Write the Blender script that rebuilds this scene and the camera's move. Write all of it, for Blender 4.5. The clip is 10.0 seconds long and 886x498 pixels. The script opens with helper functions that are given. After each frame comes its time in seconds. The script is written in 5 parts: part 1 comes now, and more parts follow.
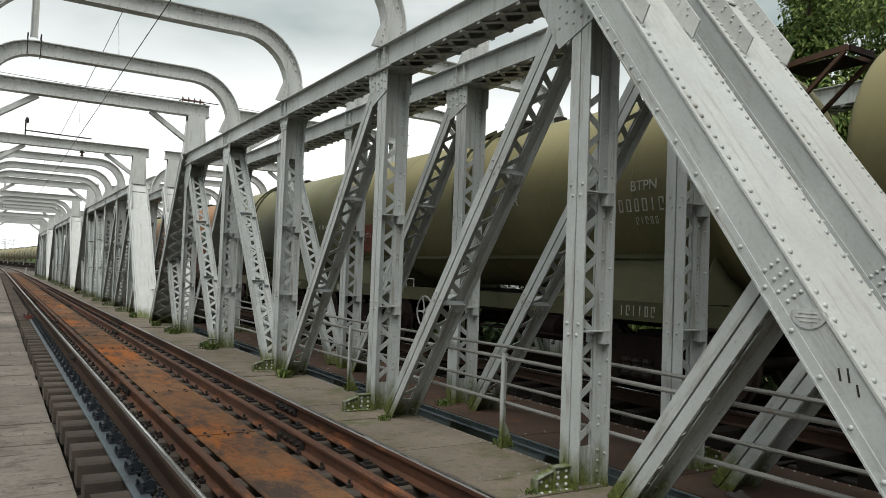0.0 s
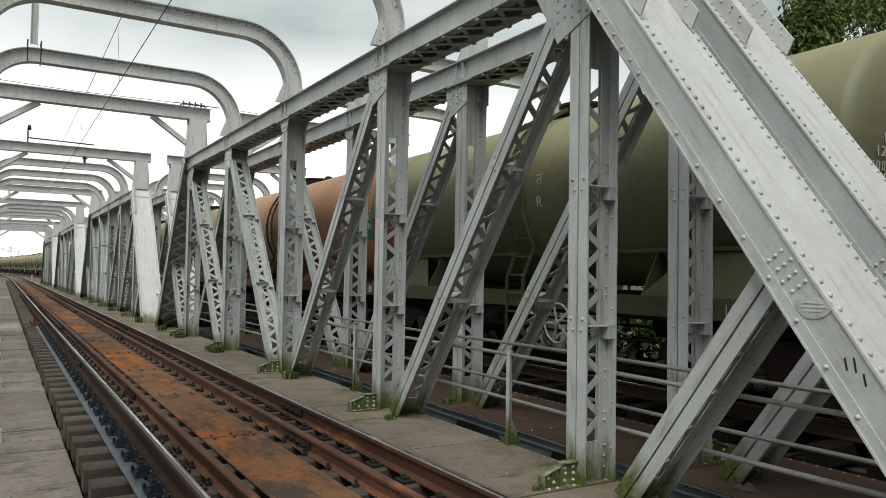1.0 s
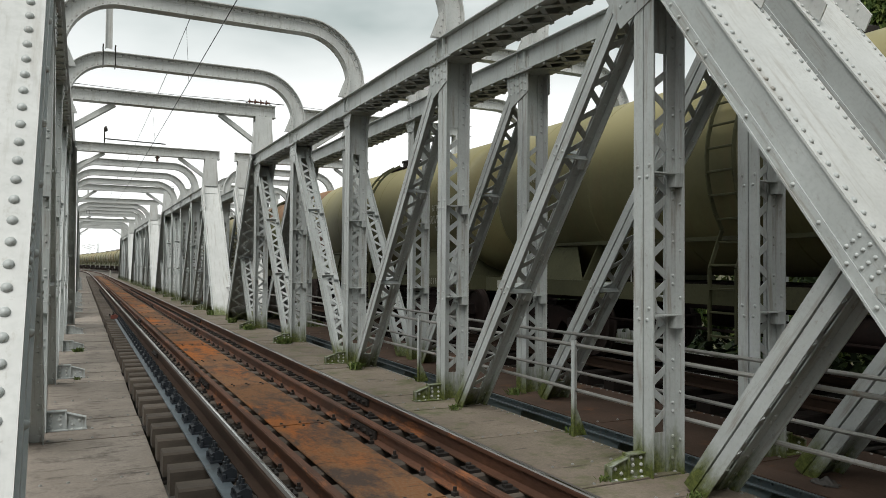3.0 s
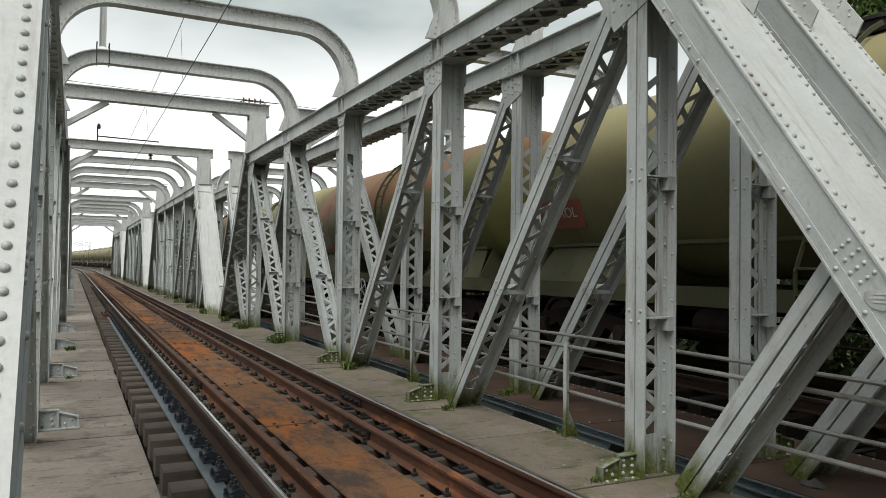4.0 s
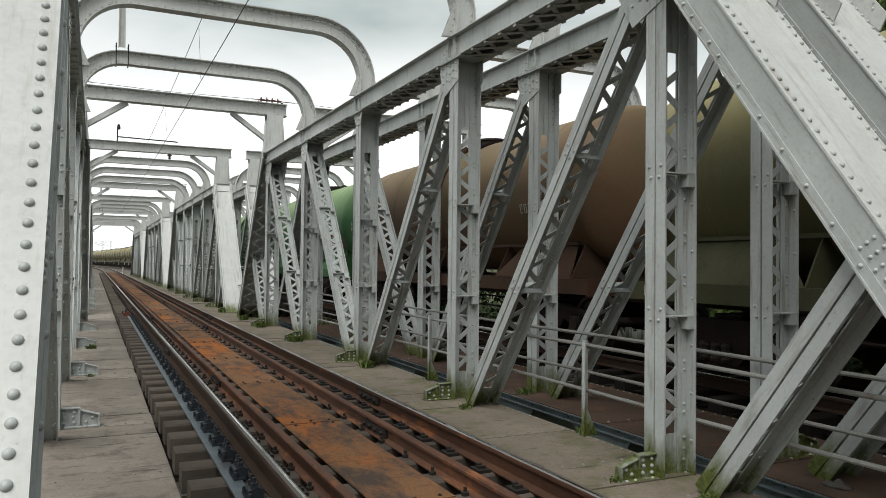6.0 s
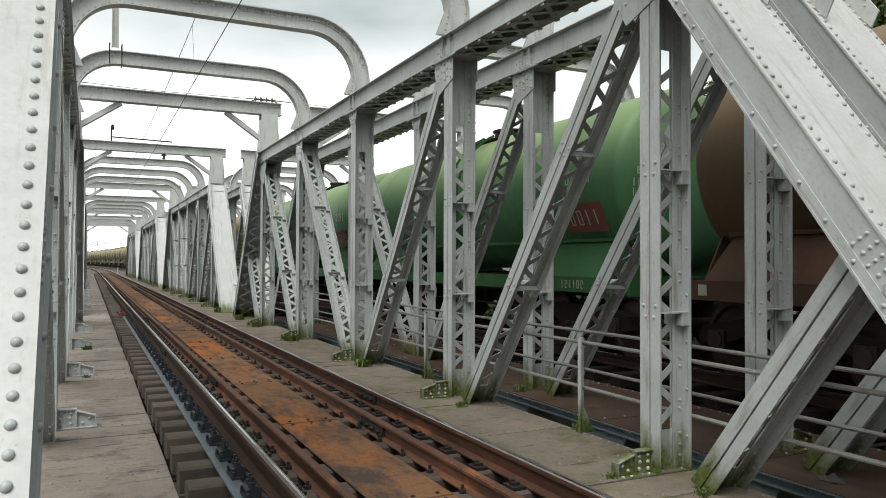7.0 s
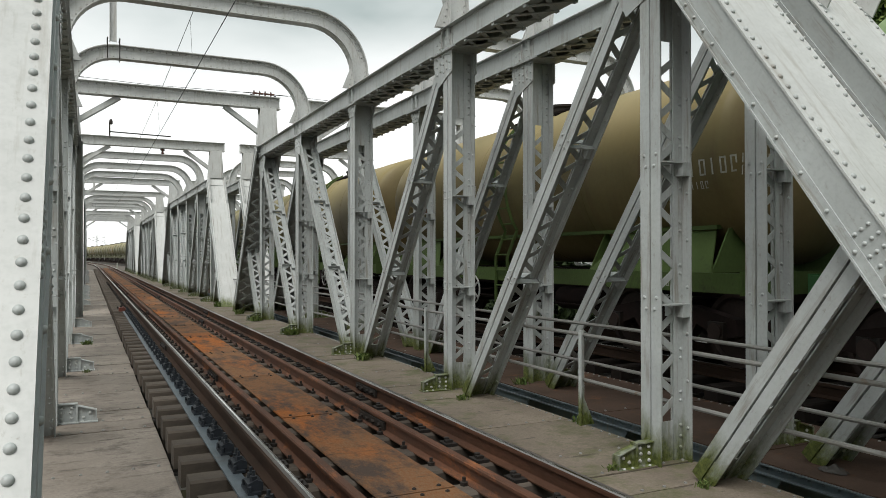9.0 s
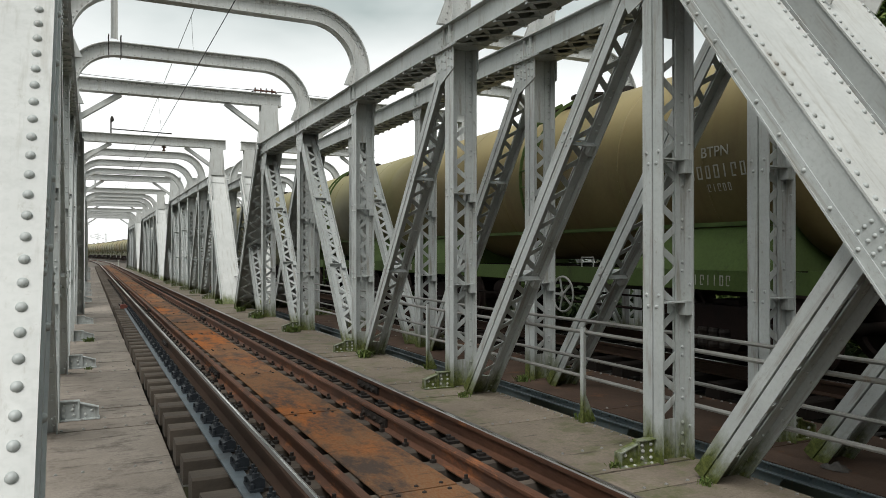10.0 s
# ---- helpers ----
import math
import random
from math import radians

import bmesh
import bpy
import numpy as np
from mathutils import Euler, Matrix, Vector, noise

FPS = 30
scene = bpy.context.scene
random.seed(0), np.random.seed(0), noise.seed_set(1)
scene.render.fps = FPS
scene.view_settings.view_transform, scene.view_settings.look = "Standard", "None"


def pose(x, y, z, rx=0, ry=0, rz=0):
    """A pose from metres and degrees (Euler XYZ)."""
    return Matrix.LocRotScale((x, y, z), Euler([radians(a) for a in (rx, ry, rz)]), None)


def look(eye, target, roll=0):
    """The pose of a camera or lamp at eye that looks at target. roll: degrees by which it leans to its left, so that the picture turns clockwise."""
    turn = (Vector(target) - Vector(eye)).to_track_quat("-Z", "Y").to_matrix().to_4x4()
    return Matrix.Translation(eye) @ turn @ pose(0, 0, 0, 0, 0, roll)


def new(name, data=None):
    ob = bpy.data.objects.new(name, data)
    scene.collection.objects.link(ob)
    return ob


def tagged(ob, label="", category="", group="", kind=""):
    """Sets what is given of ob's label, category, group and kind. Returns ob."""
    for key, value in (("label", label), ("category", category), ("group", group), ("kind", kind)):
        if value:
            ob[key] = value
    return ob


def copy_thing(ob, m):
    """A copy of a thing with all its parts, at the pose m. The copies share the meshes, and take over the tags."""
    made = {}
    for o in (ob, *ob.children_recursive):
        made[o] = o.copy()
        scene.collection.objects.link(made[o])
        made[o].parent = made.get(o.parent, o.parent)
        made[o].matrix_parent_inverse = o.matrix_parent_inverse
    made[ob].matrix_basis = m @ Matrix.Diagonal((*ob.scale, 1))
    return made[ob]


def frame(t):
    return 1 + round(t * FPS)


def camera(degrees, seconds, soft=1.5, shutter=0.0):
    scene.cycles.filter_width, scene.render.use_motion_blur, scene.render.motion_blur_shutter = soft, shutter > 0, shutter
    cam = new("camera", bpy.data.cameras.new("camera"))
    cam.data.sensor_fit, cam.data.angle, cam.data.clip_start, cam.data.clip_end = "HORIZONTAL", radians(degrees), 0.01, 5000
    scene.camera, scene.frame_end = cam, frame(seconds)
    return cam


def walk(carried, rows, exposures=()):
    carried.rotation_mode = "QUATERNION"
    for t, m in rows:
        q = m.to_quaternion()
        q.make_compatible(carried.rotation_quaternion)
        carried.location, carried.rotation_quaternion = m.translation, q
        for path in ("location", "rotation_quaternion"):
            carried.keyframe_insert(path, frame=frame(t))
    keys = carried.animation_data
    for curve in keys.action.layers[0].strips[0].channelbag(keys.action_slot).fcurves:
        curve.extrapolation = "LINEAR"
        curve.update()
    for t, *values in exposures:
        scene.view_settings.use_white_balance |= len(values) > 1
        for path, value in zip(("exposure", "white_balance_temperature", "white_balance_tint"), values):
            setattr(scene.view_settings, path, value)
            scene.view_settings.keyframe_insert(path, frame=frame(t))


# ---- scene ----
import functools

cam = camera(62.19, 10.0, soft=0.36)
PATH = [
    (0.0, pose(-2.091, 0.004, 1.487, 92.076, -2.129, -31.458)),
    (0.5, pose(-2.086, 0.011, 1.488, 92.025, -1.715, -31.477)),
    (1.0, pose(-2.066, 0.009, 1.475, 91.991, -0.980, -31.085)),
    (1.5, pose(-2.069, 0.014, 1.459, 91.535, -0.298, -28.873)),
    (2.0, pose(-2.071, 0.001, 1.457, 91.407, -0.313, -27.642)),
    (2.5, pose(-2.077, 0.007, 1.452, 91.412, -0.275, -27.142)),
    (2.7, pose(-2.077, 0.007, 1.452, 91.360, -0.360, -26.130)),
    (3.8, pose(-2.092, -0.023, 1.479, 91.267, -0.736, -26.753)),
    (4.0, pose(-2.092, -0.023, 1.479, 91.267, -0.736, -26.753)),
    (4.5, pose(-2.081, -0.021, 1.475, 91.286, -0.770, -26.750)),
    (5.0, pose(-2.080, -0.005, 1.473, 91.323, -0.876, -26.728)),
    (5.5, pose(-2.082, 0.003, 1.476, 91.272, -0.933, -26.424)),
    (5.7, pose(-2.082, 0.003, 1.476, 91.270, -0.900, -25.750)),
    (6.8, pose(-2.092, -0.014, 1.480, 91.030, -0.250, -25.380)),
    (7.0, pose(-2.092, -0.014, 1.480, 90.997, -0.191, -25.768)),
    (7.5, pose(-2.089, -0.006, 1.477, 90.928, -0.197, -25.881)),
    (8.0, pose(-2.083, -0.001, 1.469, 90.828, -0.014, -25.873)),
    (8.5, pose(-2.086, -0.002, 1.475, 90.513, 0.076, -25.836)),
    (9.0, pose(-2.094, 0.000, 1.472, 90.516, 0.055, -25.812)),
    (9.5, pose(-2.096, 0.006, 1.478, 90.448, 0.029, -25.781)),
    (10.0, pose(-2.099, 0.009, 1.472, 90.306, 0.035, -25.733)),
]
walk(cam, PATH, [(0.0, 0.10), (1.0, 0.10), (1.5, 0.19), (2.0, 0.10), (5.5, 0.08), (6.8, 0.10), (6.9, 0.25), (7.0, 0.25), (7.5, 0.25), (8.0, 0.11), (10.0, 0.10)])

# ---------------------------------------------------------------- light
world = bpy.data.worlds.new("overcast_sky")
scene.world = world
world.use_nodes = True
wn, wl = world.node_tree.nodes, world.node_tree.links
wn.clear()
w_out = wn.new("ShaderNodeOutputWorld")
w_bg = wn.new("ShaderNodeBackground")
w_sky = wn.new("ShaderNodeTexSky")
w_sky.sky_type = 'NISHITA'
w_sky.sun_disc = False
w_sky.sun_elevation = radians(56.3)
w_sky.sun_rotation = radians(221.5)
w_sky.air_density = 1.5
w_sky.dust_density = 4.0
w_gain = wn.new("ShaderNodeMixRGB")
w_gain.blend_type = 'MULTIPLY'
w_gain.inputs[0].default_value = 1.0
w_gain.inputs[2].default_value = (0.10, 0.10, 0.10, 1)
w_tc = wn.new("ShaderNodeTexCoord")
w_map = wn.new("ShaderNodeMapping")
w_map.inputs["Scale"].default_value = (1.0, 1.0, 2.4)
w_noise = wn.new("ShaderNodeTexNoise")
w_noise.inputs["Scale"].default_value = 1.9
w_noise.inputs["Detail"].default_value = 5.0
w_noise.inputs["Roughness"].default_value = 0.5
w_ramp = wn.new("ShaderNodeValToRGB")
w_ramp.color_ramp.elements[0].position = 0.38
w_ramp.color_ramp.elements[0].color = (0.36, 0.437, 0.427, 1)
w_ramp.color_ramp.elements[1].position = 0.68
w_ramp.color_ramp.elements[1].color = (0.97, 1.0, 0.985, 1)
w_sep = wn.new("ShaderNodeSeparateXYZ")
w_low = wn.new("ShaderNodeMapRange")          # cloud thins to a bright haze near the horizon
w_low.inputs[1].default_value, w_low.inputs[2].default_value = 0.19, 0.31
w_haze = wn.new("ShaderNodeMixRGB")
w_haze.inputs[1].default_value = (1.16, 1.18, 1.17, 1)
w_mix = wn.new("ShaderNodeMixRGB")
w_mix.inputs[0].default_value = 0.94
wl.new(w_tc.outputs["Generated"], w_map.inputs[0])
wl.new(w_map.outputs[0], w_noise.inputs["Vector"])
wl.new(w_noise.outputs["Fac"], w_ramp.inputs[0])
wl.new(w_tc.outputs["Generated"], w_sep.inputs[0])
wl.new(w_sep.outputs[2], w_low.inputs[0])
wl.new(w_low.outputs[0], w_haze.inputs[0])
wl.new(w_ramp.outputs[0], w_haze.inputs[2])
wl.new(w_sky.outputs[0], w_gain.inputs[1])
wl.new(w_gain.outputs[0], w_mix.inputs[1])
wl.new(w_haze.outputs[0], w_mix.inputs[2])
wl.new(w_mix.outputs[0], w_bg.inputs[0])
w_bg.inputs[1].default_value = 1.0
wl.new(w_bg.outputs[0], w_out.inputs[0])

sun_data = bpy.data.lights.new("veiled_sun", 'SUN')
sun_data.energy, sun_data.angle, sun_data.color = 2.95, radians(42), (1.0, 0.985, 0.95)
sun = new("veiled_sun", sun_data)
sun.matrix_world = look((-31, -35, 70), (0, 0, 0))


# ---------------------------------------------------------------- materials
def nodes_of(name):
    m = bpy.data.materials.new(name)
    m.use_nodes = True
    return m, m.node_tree.nodes, m.node_tree.links, m.node_tree.nodes["Principled BSDF"]


def noise_node(n, l, scale, detail=4.0, rough=0.55, stretch=None, coord="Object", seed=0.0):
    if coord == "World":
        src = n.new("ShaderNodeNewGeometry").outputs["Position"]
    else:
        src = n.new("ShaderNodeTexCoord").outputs[coord]
    mp = n.new("ShaderNodeMapping")
    mp.inputs["Scale"].default_value = stretch or (1, 1, 1)
    mp.inputs["Location"].default_value = (seed, seed * 1.7, seed * 0.6)
    l.new(src, mp.inputs[0])
    t = n.new("ShaderNodeTexNoise")
    t.inputs["Scale"].default_value = scale
    t.inputs["Detail"].default_value = detail
    t.inputs["Roughness"].default_value = rough
    l.new(mp.outputs[0], t.inputs["Vector"])
    return t.outputs["Fac"]


def ramp(n, l, src, p0, p1, c0=(0, 0, 0, 1), c1=(1, 1, 1, 1)):
    r = n.new("ShaderNodeValToRGB")
    r.color_ramp.elements[0].position, r.color_ramp.elements[0].color = p0, c0
    r.color_ramp.elements[1].position, r.color_ramp.elements[1].color = p1, c1
    l.new(src, r.inputs[0])
    return r.outputs[0]


def blend(n, l, fac, a, b):
    x = n.new("ShaderNodeMixRGB")
    for k, v in ((0, fac), (1, a), (2, b)):
        if isinstance(v, (tuple, list)):
            x.inputs[k].default_value = (*v[:3], 1)
        elif isinstance(v, (int, float)):
            x.inputs[k].default_value = v
        else:
            l.new(v, x.inputs[k])
    return x.outputs[0]


def mult(n, l, a, b):
    x = n.new("ShaderNodeMath")
    x.operation = 'MULTIPLY'
    for k, v in ((0, a), (1, b)):
        if isinstance(v, (int, float)):
            x.inputs[k].default_value = v
        else:
            l.new(v, x.inputs[k])
    return x.outputs[0]


def bump(n, l, bsdf, height, strength=0.2, distance=0.01):
    b = n.new("ShaderNodeBump")
    b.inputs["Strength"].default_value = strength
    b.inputs["Distance"].default_value = distance
    l.new(height, b.inputs["Height"])
    l.new(b.outputs[0], bsdf.inputs["Normal"])


def surface(name, base, second, rough=0.6, metal=0.0, big=0.8, fine=25.0, mix=(0.35, 0.68), dirt=None, dirt_range=(0.56, 0.72),
            dirt_scale=2.2, bump_s=0.15, stretch=None, rough2=None, coord="Object", vary=0.0, speck=0.35, spec=0.5, blots=None):
    m, n, l, b = nodes_of(name)
    f1 = noise_node(n, l, big, 6.0, 0.6, stretch, coord)
    f2 = noise_node(n, l, fine, 6.0, 0.7, stretch, coord, 3.1)
    col = blend(n, l, ramp(n, l, f1, *mix), base, second)
    col = blend(n, l, mult(n, l, ramp(n, l, f2, 0.40, 0.66), speck), col, [c * 0.5 for c in base])
    if dirt:
        f3 = noise_node(n, l, dirt_scale, 9.0, 0.75, stretch, coord, 8.3)
        col = blend(n, l, ramp(n, l, f3, *dirt_range), col, dirt)
    if blots:
        f4 = noise_node(n, l, 2.3, 5.0, 0.6, (0.9, 4.5, 1), coord, 17.0)
        col = blend(n, l, mult(n, l, ramp(n, l, f4, 0.60, 0.70), 0.8), col, blots)
        f5 = noise_node(n, l, 9.0, 5.0, 0.65, (0.5, 1.6, 1), coord, 27.0)
        col = blend(n, l, mult(n, l, ramp(n, l, f5, 0.62, 0.72), 0.7), col, blots)
    if vary:
        oi = n.new("ShaderNodeObjectInfo")
        hv = n.new("ShaderNodeHueSaturation")
        mr = n.new("ShaderNodeMapRange")
        mr.inputs[3].default_value, mr.inputs[4].default_value = 1 - vary, 1 + vary
        l.new(oi.outputs["Random"], mr.inputs[0])
        l.new(mr.outputs[0], hv.inputs["Value"])
        l.new(col, hv.inputs["Color"])
        col = hv.outputs[0]
    l.new(col, b.inputs["Base Color"])
    b.inputs["Metallic"].default_value = metal
    b.inputs["Specular IOR Level"].default_value = spec
    if rough2 is None:
        b.inputs["Roughness"].default_value = rough
    else:
        l.new(ramp(n, l, f1, 0.3, 0.7, (rough,) * 3 + (1,), (rough2,) * 3 + (1,)), b.inputs["Roughness"])
    bump(n, l, b, f2, bump_s, 0.006)
    return m


def painted_steel(name, base, moss=True, grime=(0.175, 0.145, 0.108)):
    """Grey bridge paint: mottled, with thin brown run-off streaks, and algae that creeps up from the deck in ragged tongues."""
    m, n, l, b = nodes_of(name)
    f1 = noise_node(n, l, 1.3, 6.0, 0.6)
    f2 = noise_node(n, l, 30.0, 4.0, 0.6, None, "Object", 5.0)
    streak = noise_node(n, l, 5.0, 6.0, 0.65, (3.0, 3.0, 0.28), "Object", 2.0)
    col = blend(n, l, ramp(n, l, f1, 0.34, 0.66), base, [c * 0.82 for c in base])
    col = blend(n, l, mult(n, l, ramp(n, l, f2, 0.45, 0.72), 0.4), col, [c * 0.66 for c in base])
    col = blend(n, l, mult(n, l, ramp(n, l, streak, 0.53, 0.70), 0.65), col, grime)
    scuff = noise_node(n, l, 24.0, 6.0, 0.72, (1.0, 1.0, 0.5), "Object", 15.0)
    col = blend(n, l, mult(n, l, ramp(n, l, scuff, 0.60, 0.70), 0.45), col, grime)
    spots = noise_node(n, l, 11.0, 5.0, 0.7, None, "Object", 9.0)
    col = blend(n, l, mult(n, l, ramp(n, l, spots, 0.66, 0.74), 0.5), col, (0.13, 0.085, 0.05))
    if moss:
        geo = n.new("ShaderNodeNewGeometry")
        sep = n.new("ShaderNodeSeparateXYZ")
        l.new(geo.outputs["Position"], sep.inputs[0])
        mr = n.new("ShaderNodeMapRange")
        mr.inputs[1].default_value, mr.inputs[2].default_value = 0.70, -0.42
        l.new(sep.outputs[2], mr.inputs[0])
        tongues = noise_node(n, l, 3.2, 6.0, 0.7, (1, 1, 0.35), "Object", 12.0)
        damp = n.new("ShaderNodeMapRange")     # the side between the two bridges stays damp
        damp.inputs[1].default_value, damp.inputs[2].default_value = -1.0, 1.5
        damp.inputs[3].default_value, damp.inputs[4].default_value = 0.50, 1.0
        l.new(sep.outputs[0], damp.inputs[0])
        lvl = mult(n, l, mult(n, l, mr.outputs[0], tongues), damp.outputs[0])
        col = blend(n, l, ramp(n, l, lvl, 0.27, 0.46), col, blend(n, l, ramp(n, l, f2, 0.35, 0.65), (0.045, 0.058, 0.014), (0.125, 0.145, 0.038)))
    l.new(col, b.inputs["Base Color"])
    b.inputs["Metallic"].default_value = 0.0
    b.inputs["Roughness"].default_value = 0.42
    l.new(ramp(n, l, f1, 0.3, 0.7, (0.30,) * 3 + (1,), (0.48,) * 3 + (1,)), b.inputs["Roughness"])
    bump(n, l, b, f2, 0.08, 0.004)
    return m


def tank_paint(name, base, second, rust, amount=0.5, patch=None, top_pale=0.72):
    """Weathered tank barrel: patchy fading, streaks that run round the shell, dull dusty top painted paler as if lit
    from above.
    """
    m, n, l, b = nodes_of(name)
    f1 = noise_node(n, l, 0.55, 6.0, 0.62)
    f2 = noise_node(n, l, 14.0, 5.0, 0.6, None, "Object", 4.0)
    runs = noise_node(n, l, 2.2, 6.0, 0.6, (0.25, 2.2, 0.25), "Object", 6.0)
    col = blend(n, l, ramp(n, l, f1, 0.36, 0.64), base, second)
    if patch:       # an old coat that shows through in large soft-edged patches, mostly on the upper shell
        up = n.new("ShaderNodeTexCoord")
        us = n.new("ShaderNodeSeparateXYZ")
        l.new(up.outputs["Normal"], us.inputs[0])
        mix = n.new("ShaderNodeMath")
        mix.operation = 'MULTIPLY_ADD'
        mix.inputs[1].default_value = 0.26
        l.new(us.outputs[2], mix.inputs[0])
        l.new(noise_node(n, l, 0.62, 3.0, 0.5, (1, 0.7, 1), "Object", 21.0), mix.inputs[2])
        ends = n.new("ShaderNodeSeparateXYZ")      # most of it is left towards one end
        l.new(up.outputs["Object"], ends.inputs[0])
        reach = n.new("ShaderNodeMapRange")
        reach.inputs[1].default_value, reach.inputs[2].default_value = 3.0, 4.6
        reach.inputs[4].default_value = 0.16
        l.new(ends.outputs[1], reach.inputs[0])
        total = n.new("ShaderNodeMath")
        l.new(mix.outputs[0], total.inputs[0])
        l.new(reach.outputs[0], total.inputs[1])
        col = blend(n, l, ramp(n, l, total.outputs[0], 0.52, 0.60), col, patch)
    col = blend(n, l, mult(n, l, ramp(n, l, runs, 0.50, 0.72), amount), col, rust)
    col = blend(n, l, mult(n, l, ramp(n, l, f2, 0.42, 0.72), 0.3), col, [c * 0.6 for c in base])
    geo = n.new("ShaderNodeTexCoord")     # dusty fading, plus sky light painted in as paler colour facing up
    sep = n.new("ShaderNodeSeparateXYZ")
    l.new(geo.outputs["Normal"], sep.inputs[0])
    lit_top = n.new("ShaderNodeMath")
    lit_top.operation = 'MULTIPLY_ADD'
    lit_top.inputs[1].default_value = 0.5
    l.new(f1, lit_top.inputs[0])
    l.new(sep.outputs[2], lit_top.inputs[2])
    lit_dust = [c * 0.55 + d * 0.45 for c, d in zip([2.0 * c for c in base], (0.38, 0.32, 0.16))]
    col = blend(n, l, mult(n, l, ramp(n, l, lit_top.outputs[0], 0.25, 1.0), top_pale), col, lit_dust)
    l.new(col, b.inputs["Base Color"])
    l.new(ramp(n, l, f1, 0.3, 0.7, (0.46,) * 3 + (1,), (0.62,) * 3 + (1,)), b.inputs["Roughness"])
    b.inputs["Specular IOR Level"].default_value = 0.28
    bump(n, l, b, f1, 0.12, 0.03)
    return m


STEEL = painted_steel("grey_bridge_paint", (0.425, 0.448, 0.440))
# same grey paint, colour lightened for light on cover plates and arches
STEEL_LIT = painted_steel("lit_bridge_paint", (0.505, 0.512, 0.497), grime=(0.27, 0.25, 0.215))
# arch and portal rivets coloured darker, for the shade round their heads
RIVET_SHADED = painted_steel("shaded_rivet_paint", (0.34, 0.345, 0.335), moss=False)
RIVET_PALE = painted_steel("pale_rivet_paint", (0.50, 0.51, 0.49), moss=False)
STEEL_BLUE = painted_steel("blue_grey_paint", (0.14, 0.175, 0.19), moss=False)
STEEL_DARK = surface("grimy_steel", (0.07, 0.068, 0.064), (0.045, 0.04, 0.036), 0.75, dirt=(0.10, 0.07, 0.045), spec=0.12)
GALV = surface("galvanised_pipe", (0.28, 0.275, 0.26), (0.19, 0.185, 0.17), 0.5, 0.3, dirt=(0.16, 0.11, 0.07), dirt_range=(0.58, 0.7), dirt_scale=6)
DECK = surface("worn_deck_plate", (0.275, 0.237, 0.20), (0.205, 0.172, 0.142), 0.8, big=1.6, fine=38, dirt=(0.10, 0.08, 0.068), dirt_range=(0.52, 0.68),
               dirt_scale=3.0, bump_s=0.3, coord="World", vary=0.12, speck=0.5, spec=0.35, blots=(0.06, 0.046, 0.038))
DECK_MOSS = surface("mossy_deck_plate", (0.20, 0.166, 0.130), (0.14, 0.114, 0.090), 0.85, big=1.6, fine=38, dirt=(0.095, 0.095, 0.048), dirt_range=(0.50, 0.64),
                    dirt_scale=1.7, bump_s=0.4, coord="World", vary=0.12, speck=0.6, spec=0.3, blots=(0.045, 0.037, 0.03))
DECK_BROWN = surface("rusty_brown_deck", (0.098, 0.066, 0.050), (0.058, 0.040, 0.031), 0.85, big=1.2, fine=30, dirt=(0.15, 0.075, 0.04), vary=0.15, bump_s=0.3, spec=0.12)
RUST_PLATE = surface("rust_orange_plate", (0.335, 0.112, 0.028), (0.180, 0.104, 0.058), 0.85, big=0.9, fine=52, mix=(0.38, 0.50), dirt=(0.065, 0.047, 0.038),
                     dirt_range=(0.46, 0.60), dirt_scale=3.2, bump_s=0.6, coord="World", vary=0.16, speck=0.75, stretch=(1, 0.42, 1), spec=0.12, blots=(0.048, 0.035, 0.029))
RAIL_RUST = surface("rusted_rail_side", (0.085, 0.040, 0.024), (0.038, 0.024, 0.019), 0.75, big=2.6, fine=45, dirt=(0.24, 0.088, 0.032), dirt_range=(0.55, 0.71), dirt_scale=4.0, stretch=(1, 0.25, 1), spec=0.12, speck=0.6)
RAIL_DULL = surface("dull_rail_head", (0.085, 0.074, 0.064), (0.05, 0.042, 0.037), 0.55, 0.0, big=3.0, fine=60, stretch=(6, 0.15, 1))
RAIL_SHINE = surface("polished_rail_head", (0.92, 0.91, 0.90), (0.78, 0.76, 0.74), 0.10, 1.0, big=3.0, fine=60, bump_s=0.02, stretch=(6, 0.15, 1), rough2=0.30, speck=0.1)
RAIL_WORN = surface("worn_rail_corner", (0.50, 0.48, 0.46), (0.26, 0.23, 0.21), 0.30, 1.0, big=3.0, fine=60, bump_s=0.05, stretch=(6, 0.15, 1), rough2=0.45)
GUARD_TOP = surface("rusted_guard_rail", (0.115, 0.050, 0.028), (0.050, 0.029, 0.021), 0.7, big=2.4, fine=40, dirt=(0.25, 0.092, 0.034), dirt_range=(0.54, 0.69), dirt_scale=5.0, stretch=(1, 0.3, 1), speck=0.6, spec=0.25)
SLEEPER = surface("weathered_sleeper", (0.105, 0.086, 0.069), (0.052, 0.043, 0.037), 0.85, big=3.0, fine=40, dirt=(0.05, 0.042, 0.036), stretch=(0.3, 1, 1), bump_s=0.5, vary=0.25, spec=0.2)
RAIL_OIL = surface("oily_rail_side", (0.05, 0.03, 0.021), (0.03, 0.02, 0.015), 0.85, big=2.0, fine=45, dirt=(0.06, 0.034, 0.024), stretch=(1, 0.25, 1), spec=0.12)
HANDWHEEL = surface("pale_grey_enamel", (0.42, 0.43, 0.41), (0.30, 0.30, 0.28), 0.5, big=6, fine=40, dirt=(0.12, 0.08, 0.05))
CLIP = surface("blue_black_fastening", (0.028, 0.033, 0.040), (0.014, 0.017, 0.021), 0.5, 0.2, big=6, fine=60, spec=0.3)
